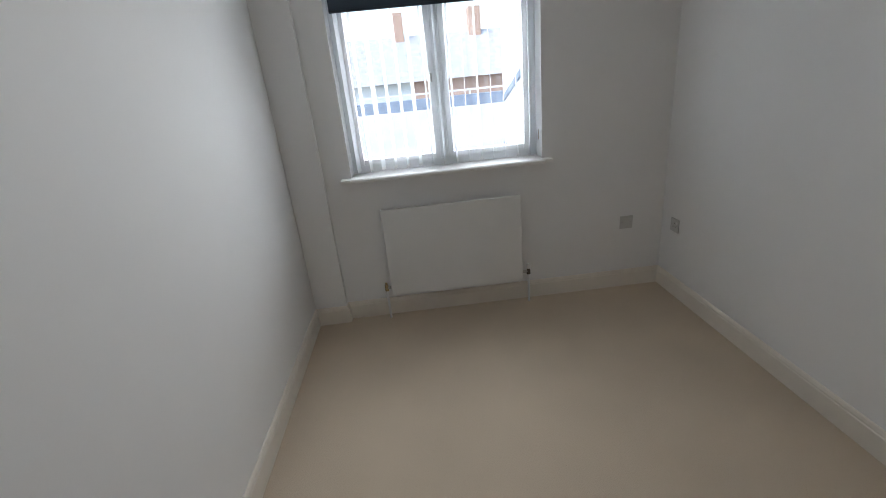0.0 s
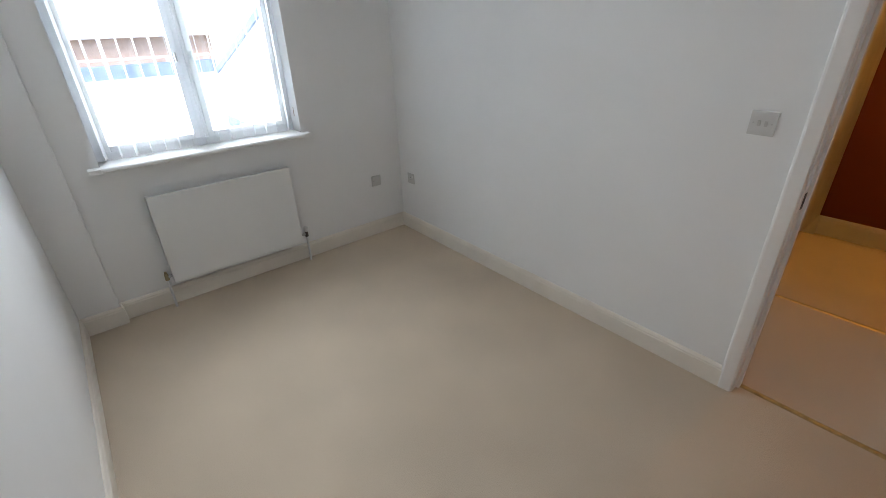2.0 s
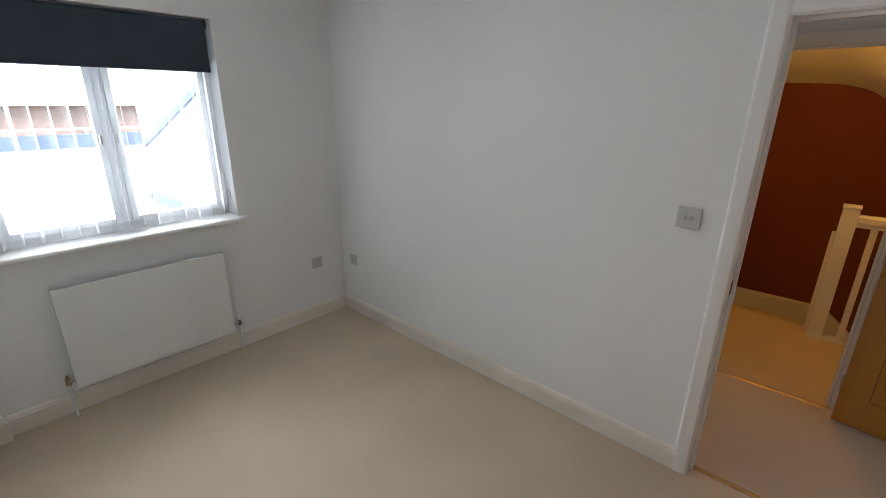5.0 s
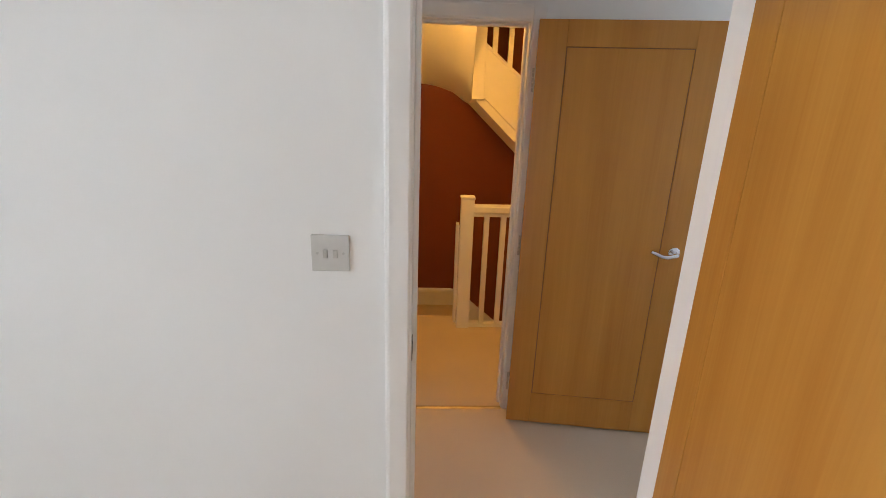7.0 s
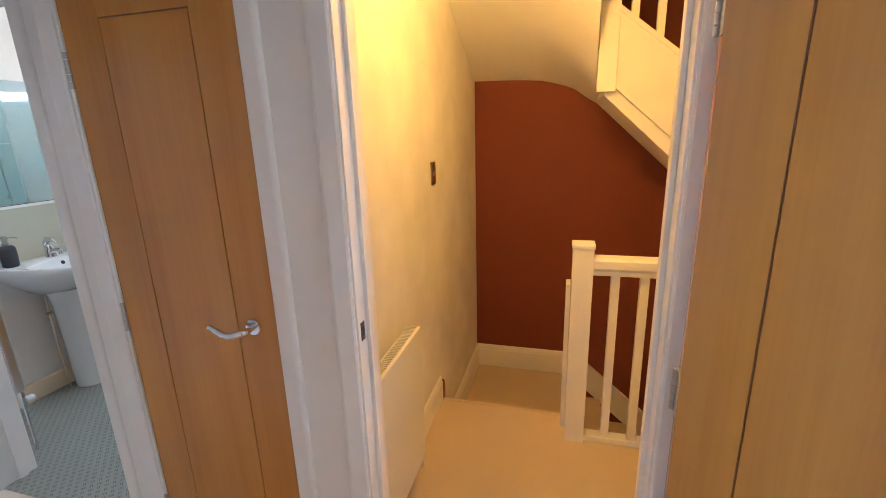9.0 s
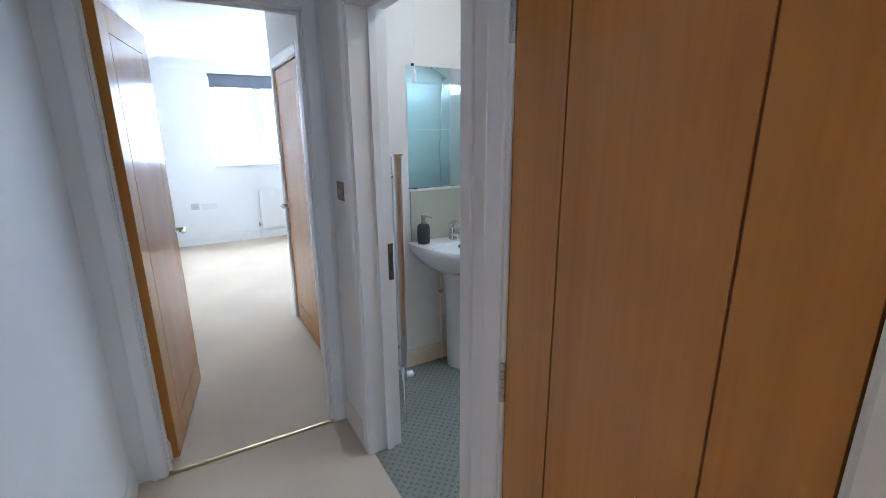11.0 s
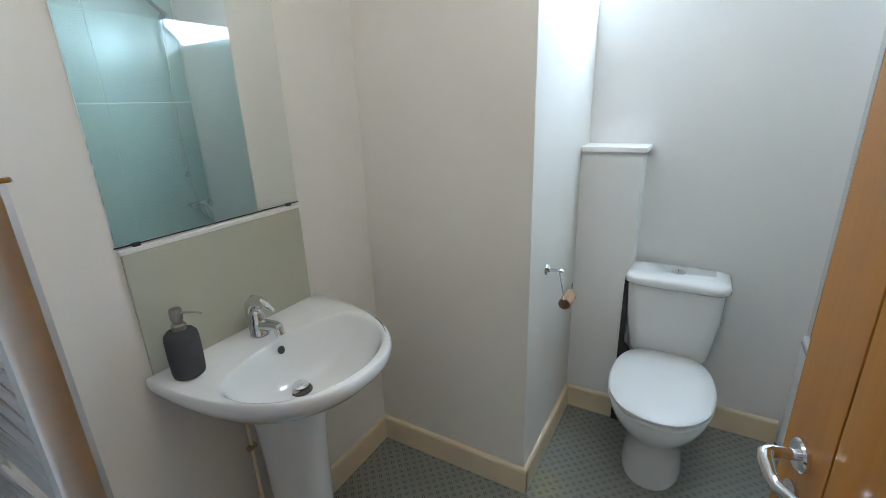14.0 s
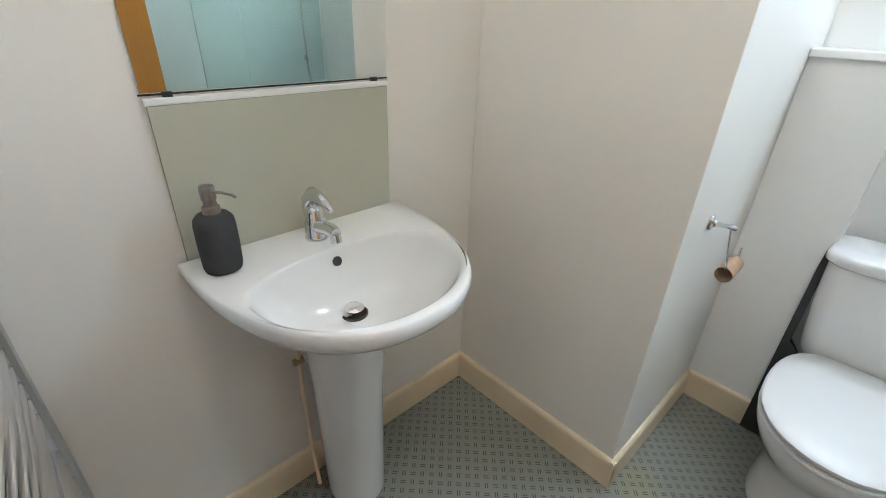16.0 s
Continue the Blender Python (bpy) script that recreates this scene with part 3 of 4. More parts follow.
def window(name, m, w, h, lights, label, deep=0.25):
    """A white frame with casements; it fills w by h from its pose and looks along -y (into the room)."""
    wd = root(name, label, "window", m, kind="structure")
    f = 0.045
    fr = B()
    for x0, x1, z0, z1 in ((0, f, 0, h), (w - f, w, 0, h), (f, w - f, 0, f), (f, w - f, h - f, h)):
        box(fr, x0, x1, 0.0, 0.06, z0, z1, 0.004)
    frame_ob = part("window_frame", fr, UPVC, wd)
    step = (w - 2 * f) / lights
    for k in range(1, lights):
        x = f + k * step
        part("mullion", box(B(), x - 0.024, x + 0.024, -0.004, 0.06, f, h - f, 0.004), UPVC, frame_ob)
    for k in range(lights):
        a, b = f + k * step + (0.024 if k else 0), f + (k + 1) * step - (0.024 if k < lights - 1 else 0)
        sash = B()
        s = 0.036
        for x0, x1, z0, z1 in ((a, a + s, f, h - f), (b - s, b, f, h - f), (a + s, b - s, f, f + s), (a + s, b - s, h - f - s, h - f)):
            box(sash, x0, x1, -0.012, 0.045, z0, z1, 0.005)
        c = part("casement", sash, UPVC, wd)
        p = part("pane", box(B(), a + s - 0.004, b - s + 0.004, 0.015, 0.021, f + s - 0.004, h - f - s + 0.004), GLASS, c)
        p.visible_shadow = False
        part("catch", box(B(), b - s + 0.010 if k == 0 else a + 0.010, b - 0.014 if k == 0 else a + s - 0.014, -0.034, -0.012, h * 0.42, h * 0.42 + 0.05, 0.004), STEEL if k == 0 else UPVC, c)
    return wd


window("window_1", pose(-0.13, -2.0, 0.955, 0, 0, 90), 1.185, 1.195, 2, "white plastic casement window above the radiator")
# window_4 and its sill are unseen, added as an opening for the lobby fill
window("window_4", pose(5.13, 0.98, 0.955, 0, 0, -90), 0.70, 1.195, 1, "unseen white plastic casement window added to light the lobby")
structure("window_sill_4", box(B(), 4.95, 5.08, 0.25, 1.01, 0.93, 0.955, 0.004), GLOSS, "white painted window board", "window sill")
sill = prism(B(), [(-0.14, 0.93), (0.058, 0.93), (0.066, 0.937), (0.066, 0.948), (0.058, 0.955), (-0.14, 0.955)], "y", -1.998, -0.817)
box(sill, 0.001, 0.064, -2.06, -1.998, 0.93, 0.955, 0.004)
box(sill, 0.001, 0.064, -0.817, -0.765, 0.93, 0.955, 0.004)
structure("window_sill_1", sill, GLOSS, "white painted window board", "window sill")

blind = root("roller_blind", "navy blackout roller blind drawn a quarter down", "blind")
part("roller", cyl(B(), (-0.045, -1.985, 2.118), (-0.045, -0.830, 2.118), 0.021, seg=20), NAVY, blind, smooth=40)
part("fabric", box(B(), -0.0245, -0.0235, -1.975, -0.845, 1.866, 2.118), NAVY, blind)
part("bottom_bar", box(B(), -0.030, -0.018, -1.975, -0.845, 1.853, 1.868, 0.004), NAVY, blind)
for y in (-1.992, -0.828):
    part("bracket", box(B(), -0.075, -0.020, y - 0.003, y + 0.003, 2.085, 2.150, 0.002), PLASTIC, blind, "white bracket")

louvres = root("vertical_blind", "white vertical louvre blind turned edge-on to the window", "blind")
part("head_rail", box(B(), -0.108, -0.070, -1.99, -0.825, 2.115, 2.148, 0.004), PLASTIC, louvres)
for k in range(15):
    y = -1.955 + k * 0.0775
    tilt = math.sin(k * 2.3) * 4 - 13
    m = pose(-0.078, y, 0, 0, 0, tilt)
    part("louvre", box(B(), -0.036, 0.036, -0.0006, 0.0006, 0.985, 2.115, 0, m), SLATF, louvres)
    part("weight", box(B(), -0.036, 0.036, -0.002, 0.002, 0.972, 0.992, 0.001, m), PLASTIC, louvres)
chain = B()
for k in range(14):
    y = -1.955 + k * 0.0775
    pts = [(-0.050, y + 0.0775 * u, 0.982 - 0.012 * math.sin(math.pi * u)) for u in (0, 0.25, 0.5, 0.75, 1)]
    tube(chain, pts, 0.0014, 6)
part("chain", chain, PLASTIC, louvres, "white bead chain")
tagged(part("tape_strip", box(B(), -0.074, -0.066, -0.8165, -0.8155, 1.06, 1.12), CARD), "short strip of brown tape stuck on the window reveal", "tape")

# ---- outside the bedroom window ----
structure("ground", box(B(), -900, 900, -900, 900, -6.3, -6.0), ASPHALT, "dull grey street ground", "ground")
structure("flat_roof", box(B(), -5.4, -0.25, -9.0, 0.0, -0.1, 0.18, 0.02), FELT, "pale felted flat roof beside the house", "roof")
structure("pitched_roof", prism(B(), [(-5.35, -0.1), (-5.35, 0.20), (-5.45, 0.25), (-7.6, 0.82), (-7.6, -0.1)], "y", -9.0, 6.0), FELT, "white low-pitched roof rising beyond the flat roof", "roof")
structure("roof_gutter", prism(B(), [(-5.33, 0.06), (-5.25, 0.06), (-5.22, 0.15), (-5.24, 0.15), (-5.27, 0.08), (-5.33, 0.08)], "y", -9.0, -0.06), LEAD, "grey gutter along the eave of the white roof", "gutter")
structure("parapet", box(B(), -7.9, -7.6, -9.0, 6.0, -0.1, 1.05, 0.01), LEAD, "low blue-grey lead-covered parapet beyond the white roof", "parapet")
rail_out = root("parapet_rail", "white painted guard rail above the parapet", "guard rail")
part("rail", box(B(), -7.78, -7.72, -9.0, 6.0, 1.13, 1.17, 0.008), RENDERW, rail_out)
for k in range(11):
    part("post", box(B(), -7.77, -7.73, -8.9 + k * 1.45, -8.86 + k * 1.45, 1.05, 1.13), RENDERW, rail_out)


def terrace_house(x, y, w, wall_mat, label):
    h = root("terraced_house", label, "house", pose(x, y, -6.0), group="terraced houses across the street")
    part("wall", box(B(), -7, 0, 0, w, 0, 7.4), wall_mat, h)
    roof = part("roof", prism(B(), [(-7.4, 7.3), (0.4, 7.3), (-3.5, 10.2)], "y", 0, w), SLATE, h)
    part("chimney", box(B(), -4.0, -3.0, w - 0.9, w - 0.1, 9.2, 11.6, 0.03), BRICK, roof)
    bay = part("bay", prism(B(), [(0, 0.6), (0.9, 1.1), (0.9, 2.7), (0, 3.2)], "z", 0, 5.6), RENDERW, h)
    part("bay_roof", box(B(), 0, 1.05, 0.5, 3.3, 5.6, 5.8, 0.02), SLATE, bay)
    for wy, wz, ww, wh in ((3.9, 3.6, 0.9, 1.5), (3.9, 0.4, 0.9, 2.1)):
        win = part("window", box(B(), 0.0, 0.05, wy, wy + ww, wz, wz + wh, 0.01), UPVC, h)
        part("pane", box(B(), 0.05, 0.06, wy + 0.1, wy + ww - 0.1, wz + 0.1, wz + wh - 0.1), PANE_FAR, win)
    for wz in (0.9, 3.7):
        win = part("window", box(B(), 0.9, 0.95, 1.15, 2.65, wz, wz + 1.5, 0.01), UPVC, h)
        for k in range(3):
            part("pane", box(B(), 0.95, 0.96, 1.22 + k * 0.47, 1.62 + k * 0.47, wz + 0.1, wz + 1.4), PANE_FAR, win)
    return h


for k in range(9):
    terrace_house(-27, -22 + k * 5.2, 5.2, BRICK if k % 3 else RENDERW,
                  "red brick terraced house with white bay windows" if k % 3 else "white rendered terraced house with bay windows")

# outer face of the far bedroom, beside the window
structure("wall_outer", box(B(), -5.0, -0.25, 0.0, 0.20, -0.1, 2.6), RENDERW, "white rendered outer wall beside the flat roof", "wall")
rake = prism(B(), [(-4.95, 0.99), (-4.95, 1.07), (-0.25, 2.60), (-0.25, 2.50)], "y", -0.03, 0.0)
structure("roof_verge", rake, LEAD, "grey raking verge on the white outer wall", "verge")
structure("wall_flashing", prism(B(), [(-5.0, 0.18), (-0.25, 0.18), (-0.25, 0.34), (-5.0, 0.34)], "y", -0.025, 0.0), LEAD, "stepped lead flashing at the wall foot", "flashing")

# ---- far bedroom ----
structure("floor_far_bedroom", prism(B(), [(XB, 0.20), (0.165, 0.20), (0.165, 1.145), (0.02, 1.145), (0.02, 1.30), (-1.43, 1.30), (-1.43, 4.0), (XB, 4.0)], "z", -0.20, 0.0), CARPET, "pale beige fitted carpet in the far bedroom", "carpet")
structure("ceiling_far_bedroom", box(B(), XB - 0.25, 0.06, 0.20, 4.1, 2.46, 2.6), CEIL, "white ceiling of the far bedroom", "ceiling")
wall_x("wall_far_south", XB - 0.25, 0.065, 0.20, 0.285, -0.2, 2.46, [], WALL, "white painted far bedroom wall")
wall_y("wall_far_west", 0.285, 4.0, XB - 0.25, XB, -0.2, 2.46, [(0.96, 2.20, 1.10, 2.32)], WALL, "white painted window wall of the far bedroom")
wall_x("wall_far_north", XB - 0.25, 0.065, 4.0, 4.1, -0.2, 2.46, [], WALL, "plain white far bedroom wall")
# rounded cove between ceiling and walls
cove = B()
arc = [(0.16 - 0.16 * math.sin(a), -0.16 + 0.16 * math.cos(a)) for a in (radians(d) for d in range(0, 91, 15))]
loft(cove, [[(x, 0.285 + u, 2.46 + v) for u, v in arc] + [(x, 0.285, 2.46)] for x in (XB, 0.065)])
structure("cove", cove, CEIL, "rounded white plaster cove under the ceiling", "cove")
cove = B()
loft(cove, [[(XB + u, y, 2.46 + v) for u, v in arc] + [(XB, y, 2.46)] for y in (0.285, 4.0)])
structure("cove", cove, CEIL, "rounded white plaster cove above the window", "cove")
# built-in cupboard beside the doorway
wall_x("wall_far_cupboard", -1.52, 0.065, 1.215, 1.30, -0.2, 2.46, [(-1.41, -0.585, -0.2, 2.013)], WALL, "white painted side of a built-in cupboard")
wall_y("wall_far_cupboard_end", 1.30, 4.0, -1.52, -1.43, -0.2, 2.46, [], WALL, "white painted end of a built-in cupboard")
door_trim("x", -1.382, -0.613, 1.215, 1.30, 1.985, (1.26, 1.29), (1, 0))
oak_door("door_6", pose(-0.615, 1.217, 0, 0, 0, 180), "closed pale oak veneer cupboard door in the far bedroom", w=0.762, handles=(1,))
skirting((XB, 0.285), (0.065, 0.285), (0, 1))
skirting((XB, 0.285), (XB, 4.0), (1, 0))
window("window_2", pose(XB - 0.14, 0.96, 1.10, 0, 0, 90), 1.24, 1.22, 2, "white plastic window flooded with daylight")
structure("window_sill_2", box(B(), XB - 0.14, XB + 0.05, 0.93, 2.23, 1.075, 1.10, 0.005), GLOSS, "white painted window board", "window sill")
blind2 = root("roller_blind", "grey-blue roller blind rolled almost up", "blind")
part("roller", cyl(B(), (XB - 0.045, 0.97, 2.285), (XB - 0.045, 2.19, 2.285), 0.021, seg=20), GREYBLUE, blind2, smooth=40)
part("fabric", box(B(), XB - 0.0245, XB - 0.0235, 0.98, 2.18, 2.14, 2.285), GREYBLUE, blind2)
part("bottom_bar", box(B(), XB - 0.030, XB - 0.018, 0.98, 2.18, 2.128, 2.142, 0.003), GREYBLUE, blind2)
radiator(pose(XB, 1.43, 0, 0, 0, 90), 0.9, 0.17, 0.72, "white panel radiator under the far bedroom window")
wall_plate("wall_socket", "metal socket plate on the far bedroom wall", pose(XB, 0.60, 0.545, 0, 0, 90), 0.10, 0.088, socket=True)
wall_plate("blank_plate", "white double blank plate beside a socket", pose(XB, 0.78, 0.535, 0, 0, 90), 0.20, 0.088, mat=PLASTIC)
wall_plate("light_switch", "tarnished metal light switch between two doorways", pose(0.312, 1.145, 1.272), 0.086, 0.086, gangs=1, mat=TARNISH)

# ---- landing ----
LX = 2.31
structure("floor_landing", prism(B(), [(LX, 1.16), (4.6, 1.16), (4.6, 2.17), (3.09, 2.17), (3.09, 2.30), (LX, 2.30)], "z", -0.22, 0.0), CARPET, "beige carpet on the landing", "carpet")
wall_y("wall_landing_west", 1.22, 3.55, LX - 0.1, LX, -2.6, 3.7, [], SCUFFED, "white painted landing wall lit warm by a lamp")
wall_x("wall_landing_north", LX, 4.7, 3.45, 3.55, -2.6, 3.7, [], RED, "deep terracotta painted stairwell wall")
wall_y("wall_landing_east", 1.22, 3.55, 4.6, 4.7, -2.6, 3.7, [], WALL, "plain white stairwell wall")
wall_x("wall_landing_south_upper", LX, 4.6, 1.10, 1.22, 2.74, 3.7, [], WALL, "white wall above the landing doorway")
structure("ceiling_landing", box(B(), LX - 0.1, 4.7, 1.22, 2.02, 2.42, 2.54), CEIL, "white landing ceiling", "ceiling")
structure("ceiling_stairwell", box(B(), LX - 0.1, 4.7, 1.10, 3.55, 3.7, 3.8), CEIL, "white stairwell ceiling", "ceiling")
# curved soffit under the upper flight
sof, rows = B(), []
for y, pts in ((2.02, [(LX, 2.42), (2.55, 2.42), (2.80, 2.42), (3.0, 2.42), (3.078, 2.42)]),
               (2.40, [(LX, 2.345), (2.55, 2.34), (2.80, 2.31), (3.0, 2.22), (3.100, 2.145)]),
               (2.74, [(LX, 2.215), (2.55, 2.20), (2.80, 2.13), (3.0, 1.98), (3.117, 1.85)]),
               (3.10, [(LX, 2.045), (2.55, 2.03), (2.80, 1.985), (3.0, 1.88), (3.16, 1.745)]),
               (3.45, [(LX, 1.885), (2.55, 1.88), (2.80, 1.862), (3.0, 1.805), (3.16, 1.705)])):
    fine = []
    for k in range(25):
        u = k / 24 * 4
        i = min(int(u), 3)
        p = [pts[max(i - 1, 0)], pts[i], pts[i + 1], pts[min(i + 2, 4)]]
        s = u - i
        z = 0.5 * (2 * p[1][1] + (p[2][1] - p[0][1]) * s + (2 * p[0][1] - 5 * p[1][1] + 4 * p[2][1] - p[3][1]) * s * s
                   + (3 * p[1][1] - p[0][1] - 3 * p[2][1] + p[3][1]) * s ** 3)
        x = p[1][0] + (p[2][0] - p[1][0]) * s
        fine.append((x, y, z))
    rows.append(fine)
grid = [[sof.verts.new(p) for p in r] for r in rows]
lids = [[sof.verts.new((p[0], p[1], p[2] + 0.05)) for p in r] for r in rows]
for g, flip in ((grid, 0), (lids, 1)):
    for a, b in zip(g, g[1:]):
        for k in range(24):
            sof.faces.new((a[k], a[k + 1], b[k + 1], b[k]))
soffit = structure("soffit", sof, CEIL, "curved white plaster soffit under the upper stairs", "soffit")
for f in soffit.data.polygons:
    f.use_smooth = True
# straight soffit below the upper flight
structure("soffit_straight", prism(B(), [(3.16, 1.705), (3.16, 1.80), (3.22, 1.76), (4.6, 0.47), (4.6, 0.36)], "y", 2.745, 3.45), CEIL, "white sloping soffit of the upper stairs", "soffit")

stair = root("upper_staircase", "white painted upper stair string with balusters", "staircase")
part("string", prism(B(), [(3.215, 1.735), (3.215, 2.105), (4.6, 1.00), (4.6, 0.50)], "y", 2.705, 2.745), GLOSS, stair)
part("string_moulding", prism(B(), [(3.215, 2.105), (3.215, 2.135), (4.6, 1.03), (4.6, 1.00)], "y", 2.695, 2.755), GLOSS, stair)
part("newel", box(B(), 3.118, 3.215, 2.690, 2.787, 1.720, 3.10, 0.004), GLOSS, stair)
for k in range(10):
    x = 3.285 + k * 0.125
    z = 2.105 - (x - 3.215) * 0.798 + 0.03
    part("baluster", box(B(), x - 0.019, x + 0.019, 2.706, 2.744, z - 0.02, z + 0.86, 0.002), GLOSS, stair)
part("handrail", prism(B(), [(3.215, 2.95), (3.215, 3.02), (4.6, 1.915), (4.6, 1.845)], "y", 2.690, 2.760), GLOSS, stair)

rail = root("balustrade", "white painted landing balustrade with a square newel post", "balustrade")
newel = part("newel_post", box(B(), 3.022, 3.115, 2.082, 2.175, -0.22, 1.010, 0.003), GLOSS, rail)
part("cap", box(B(), 3.017, 3.120, 2.077, 2.180, 1.010, 1.030, 0.006), GLOSS, newel)
hr = [(2.098, 0.885), (2.098, 0.905), (2.088, 0.920), (2.088, 0.955), (2.100, 0.968), (2.157, 0.968), (2.169, 0.955), (2.169, 0.920), (2.159, 0.905), (2.159, 0.885)]
part("handrail", prism(B(), hr, "x", 3.115, 4.6), GLOSS, rail)
part("base_rail", box(B(), 3.115, 4.6, 2.100, 2.160, 0.0, 0.030, 0.004), GLOSS, rail)
for k in range(11):
    x = 3.215 + k * 0.125
    part("baluster", box(B(), x - 0.019, x + 0.019, 2.110, 2.148, 0.030, 0.887, 0.002), GLOSS, rail)
part("lower_newel_face", box(B(), 3.000, 3.022, 2.19, 2.28, -0.6, 0.80, 0.003), GLOSS, rail)

steps = root("lower_stairs", "beige carpeted stairs turning down below the landing", "stairs", kind="structure")
part("tread", box(B(), LX, 3.09, 2.301, 2.56, -0.41, -0.20, 0.012), CARPET, steps)
part("tread", box(B(), LX, 3.09, 2.561, 3.45, -0.62, -0.40, 0.012), CARPET, steps)
for k in range(6):
    x = 3.091 + k * 0.235
    part("tread", box(B(), x, x + 0.234, 2.28, 3.45, -0.85 - k * 0.2, -0.60 - k * 0.2, 0.012), CARPET, steps)
part("nosing", box(B(), LX, 3.02, 2.285, 2.312, -0.03, 0.004, 0.010), CARPET, steps)
part("well_floor", box(B(), LX, 4.6, 2.2, 3.45, -2.6, -2.5), CARPET, steps)
part("side_wall", box(B(), 3.09, 4.6, 2.18, 2.275, -2.5, -0.22), WALL, steps, "white plaster below the landing edge")

skirting((LX, 3.45), (3.06, 3.45), (0, -1), h=0.19, t=0.02, z=-0.40, label="tall white skirting board on the terracotta wall")
skirting((LX, 2.56), (LX, 3.45), (1, 0), h=0.19, t=0.02, z=-0.40)
skirting((LX, 1.22), (LX, 2.30), (1, 0), h=0.15, t=0.018)
structure("baseboard_end", prism(B(), [(2.295, 0.0), (2.325, 0.0), (2.330, 0.055), (2.318, 0.110), (2.306, 0.128), (2.295, 0.130)], "x", LX + 0.001, LX + 0.022), BARE, "broken bare timber end of the landing skirting", "skirting end")
rk = [(3.06, -0.40), (3.06, -0.21), (3.16, -0.25), (4.6, -1.48), (4.6, -1.75), (3.20, -0.52)]
structure("baseboard_raking", prism(B(), rk, "y", 3.428, 3.45), GLOSS, "white raking stair skirting on the terracotta wall", "skirting board")
radiator(pose(LX, 1.23, 0, 0, 0, 90), 0.47, 0.115, 0.748, "white panel radiator on the landing wall", deep=0.065)
wall_plate("thermostat", "small dark wall control with pale buttons", pose(LX, 2.29, 1.333, 0, 0, 90), 0.075, 0.115, gangs=2, mat=BRASS)

dome = root("ceiling_lamp", "round glowing glass ceiling lamp over the landing", "ceiling lamp", pose(2.95, 1.70, 2.37))
part("base", lathe(B(), [(0.10, 0.05), (0.10, -0.02), (0.03, -0.03), (0.03, -0.13), (0.12, -0.14), (0.13, -0.15), (0.13, -0.165), (0.12, -0.170)], 32), PLASTIC, dome, smooth=40)
glass_bowl = part("shade", lathe(B(), [(0.02, -0.275), (0.07, -0.262), (0.105, -0.225), (0.118, -0.165)], 32), BULB, dome, "warm glowing glass bowl", 60)
glass_bowl.visible_shadow = False

# ---- bathroom ----
BX0, BX1, BY1, HB = -0.15, 2.12, 3.36, 2.62
structure("floor_bathroom", box(B(), BX0, BX1, 1.16, BY1, -0.20, 0.0), VINYL, "grey-green vinyl floor with a woven dash pattern", "vinyl floor")
structure("ceiling_bathroom", box(B(), BX0 - 0.1, BX1 + 0.1, 1.205, BY1 + 0.22, HB, HB + 0.12), CEIL, "white bathroom ceiling", "ceiling")
wall_y("wall_bathroom_west", 1.290, BY1 + 0.15, BX0 - 0.1, BX0, -0.2, HB, [], CREAM, "cream painted bathroom wall behind the basin")
wall_x("wall_bathroom_north", BX0, BX1 + 0.1, BY1, BY1 + 0.22, -0.2, HB, [(0.56, 1.42, 1.895, 2.185)], WALL, "white painted bathroom wall with a high strip window")
wall_y("wall_bathroom_east", 1.22, BY1, BX1, BX1 + 0.1, -0.2, HB, [], CREAM, "bathroom wall along the bath")
structure("wall_boxing", box(B(), BX0, 0.530, 2.590, BY1, 0, HB, 0.003), CREAM, "cream painted boxed-in corner beside the basin", "boxed-in corner")
structure("wall_pipe_boxing", box(B(), 0.530, 0.775, 3.215, BY1, 0, 1.270, 0.003), WALL, "white boxed-in pipes behind the toilet", "pipe casing")
structure("ledge", box(B(), 0.530, 0.790, 3.195, BY1, 1.270, 1.292, 0.004), GLOSS, "white painted ledge on the pipe boxing", "ledge")
for p, q, side in (((BX0, 1.302), (BX0, 2.59), (1, 0)), ((BX0, 2.59), (0.546, 2.59), (0, -1)), ((0.53, 2.575), (0.53, 3.215), (1, 0)),
                   ((0.53, 3.215), (0.756, 3.215), (0, -1)), ((0.83, BY1), (1.42, BY1), (0, -1)), ((BX0, 1.302), (0.490, 1.302), (0, 1))):
    skirting(p, q, side, h=0.115, t=0.016, mat=SKIRT, label="yellowed ivory skirting board in the bathroom", plain=True)
hw = root("window_3", "high strip window full of daylight above the toilet", "window", kind="structure")
fr3 = B()
for xa, xb, za, zb in ((0.56, 0.60, 1.895, 2.185), (1.38, 1.42, 1.895, 2.185), (0.60, 1.38, 1.895, 1.93), (0.60, 1.38, 2.15, 2.185)):
    box(fr3, xa, xb, BY1 + 0.15, BY1 + 0.20, za, zb, 0.004)
part("window_frame", fr3, UPVC, hw)
pn = part("pane", box(B(), 0.595, 1.385, BY1 + 0.17, BY1 + 0.176, 1.925, 2.155), GLASS, hw)
pn.visible_shadow = False
bl = root("ceiling_lamp", "round white glass ceiling lamp in the bathroom", "ceiling lamp", pose(1.0, 1.85, HB))
part("base", lathe(B(), [(0.12, 0.0), (0.13, -0.008), (0.13, -0.02), (0.12, -0.025)], 32), PLASTIC, bl, smooth=40)
bowl_glass = part("shade", lathe(B(), [(0.02, -0.085), (0.07, -0.075), (0.105, -0.05), (0.118, -0.022)], 32), BULB, bl, "warm glowing glass bowl", 60)
bowl_glass.visible_shadow = False
CX, CY, CZ = 0.318, 1.529, 1.753
pc = root("pull_cord", "white light pull cord with a plastic toggle", "pull cord")
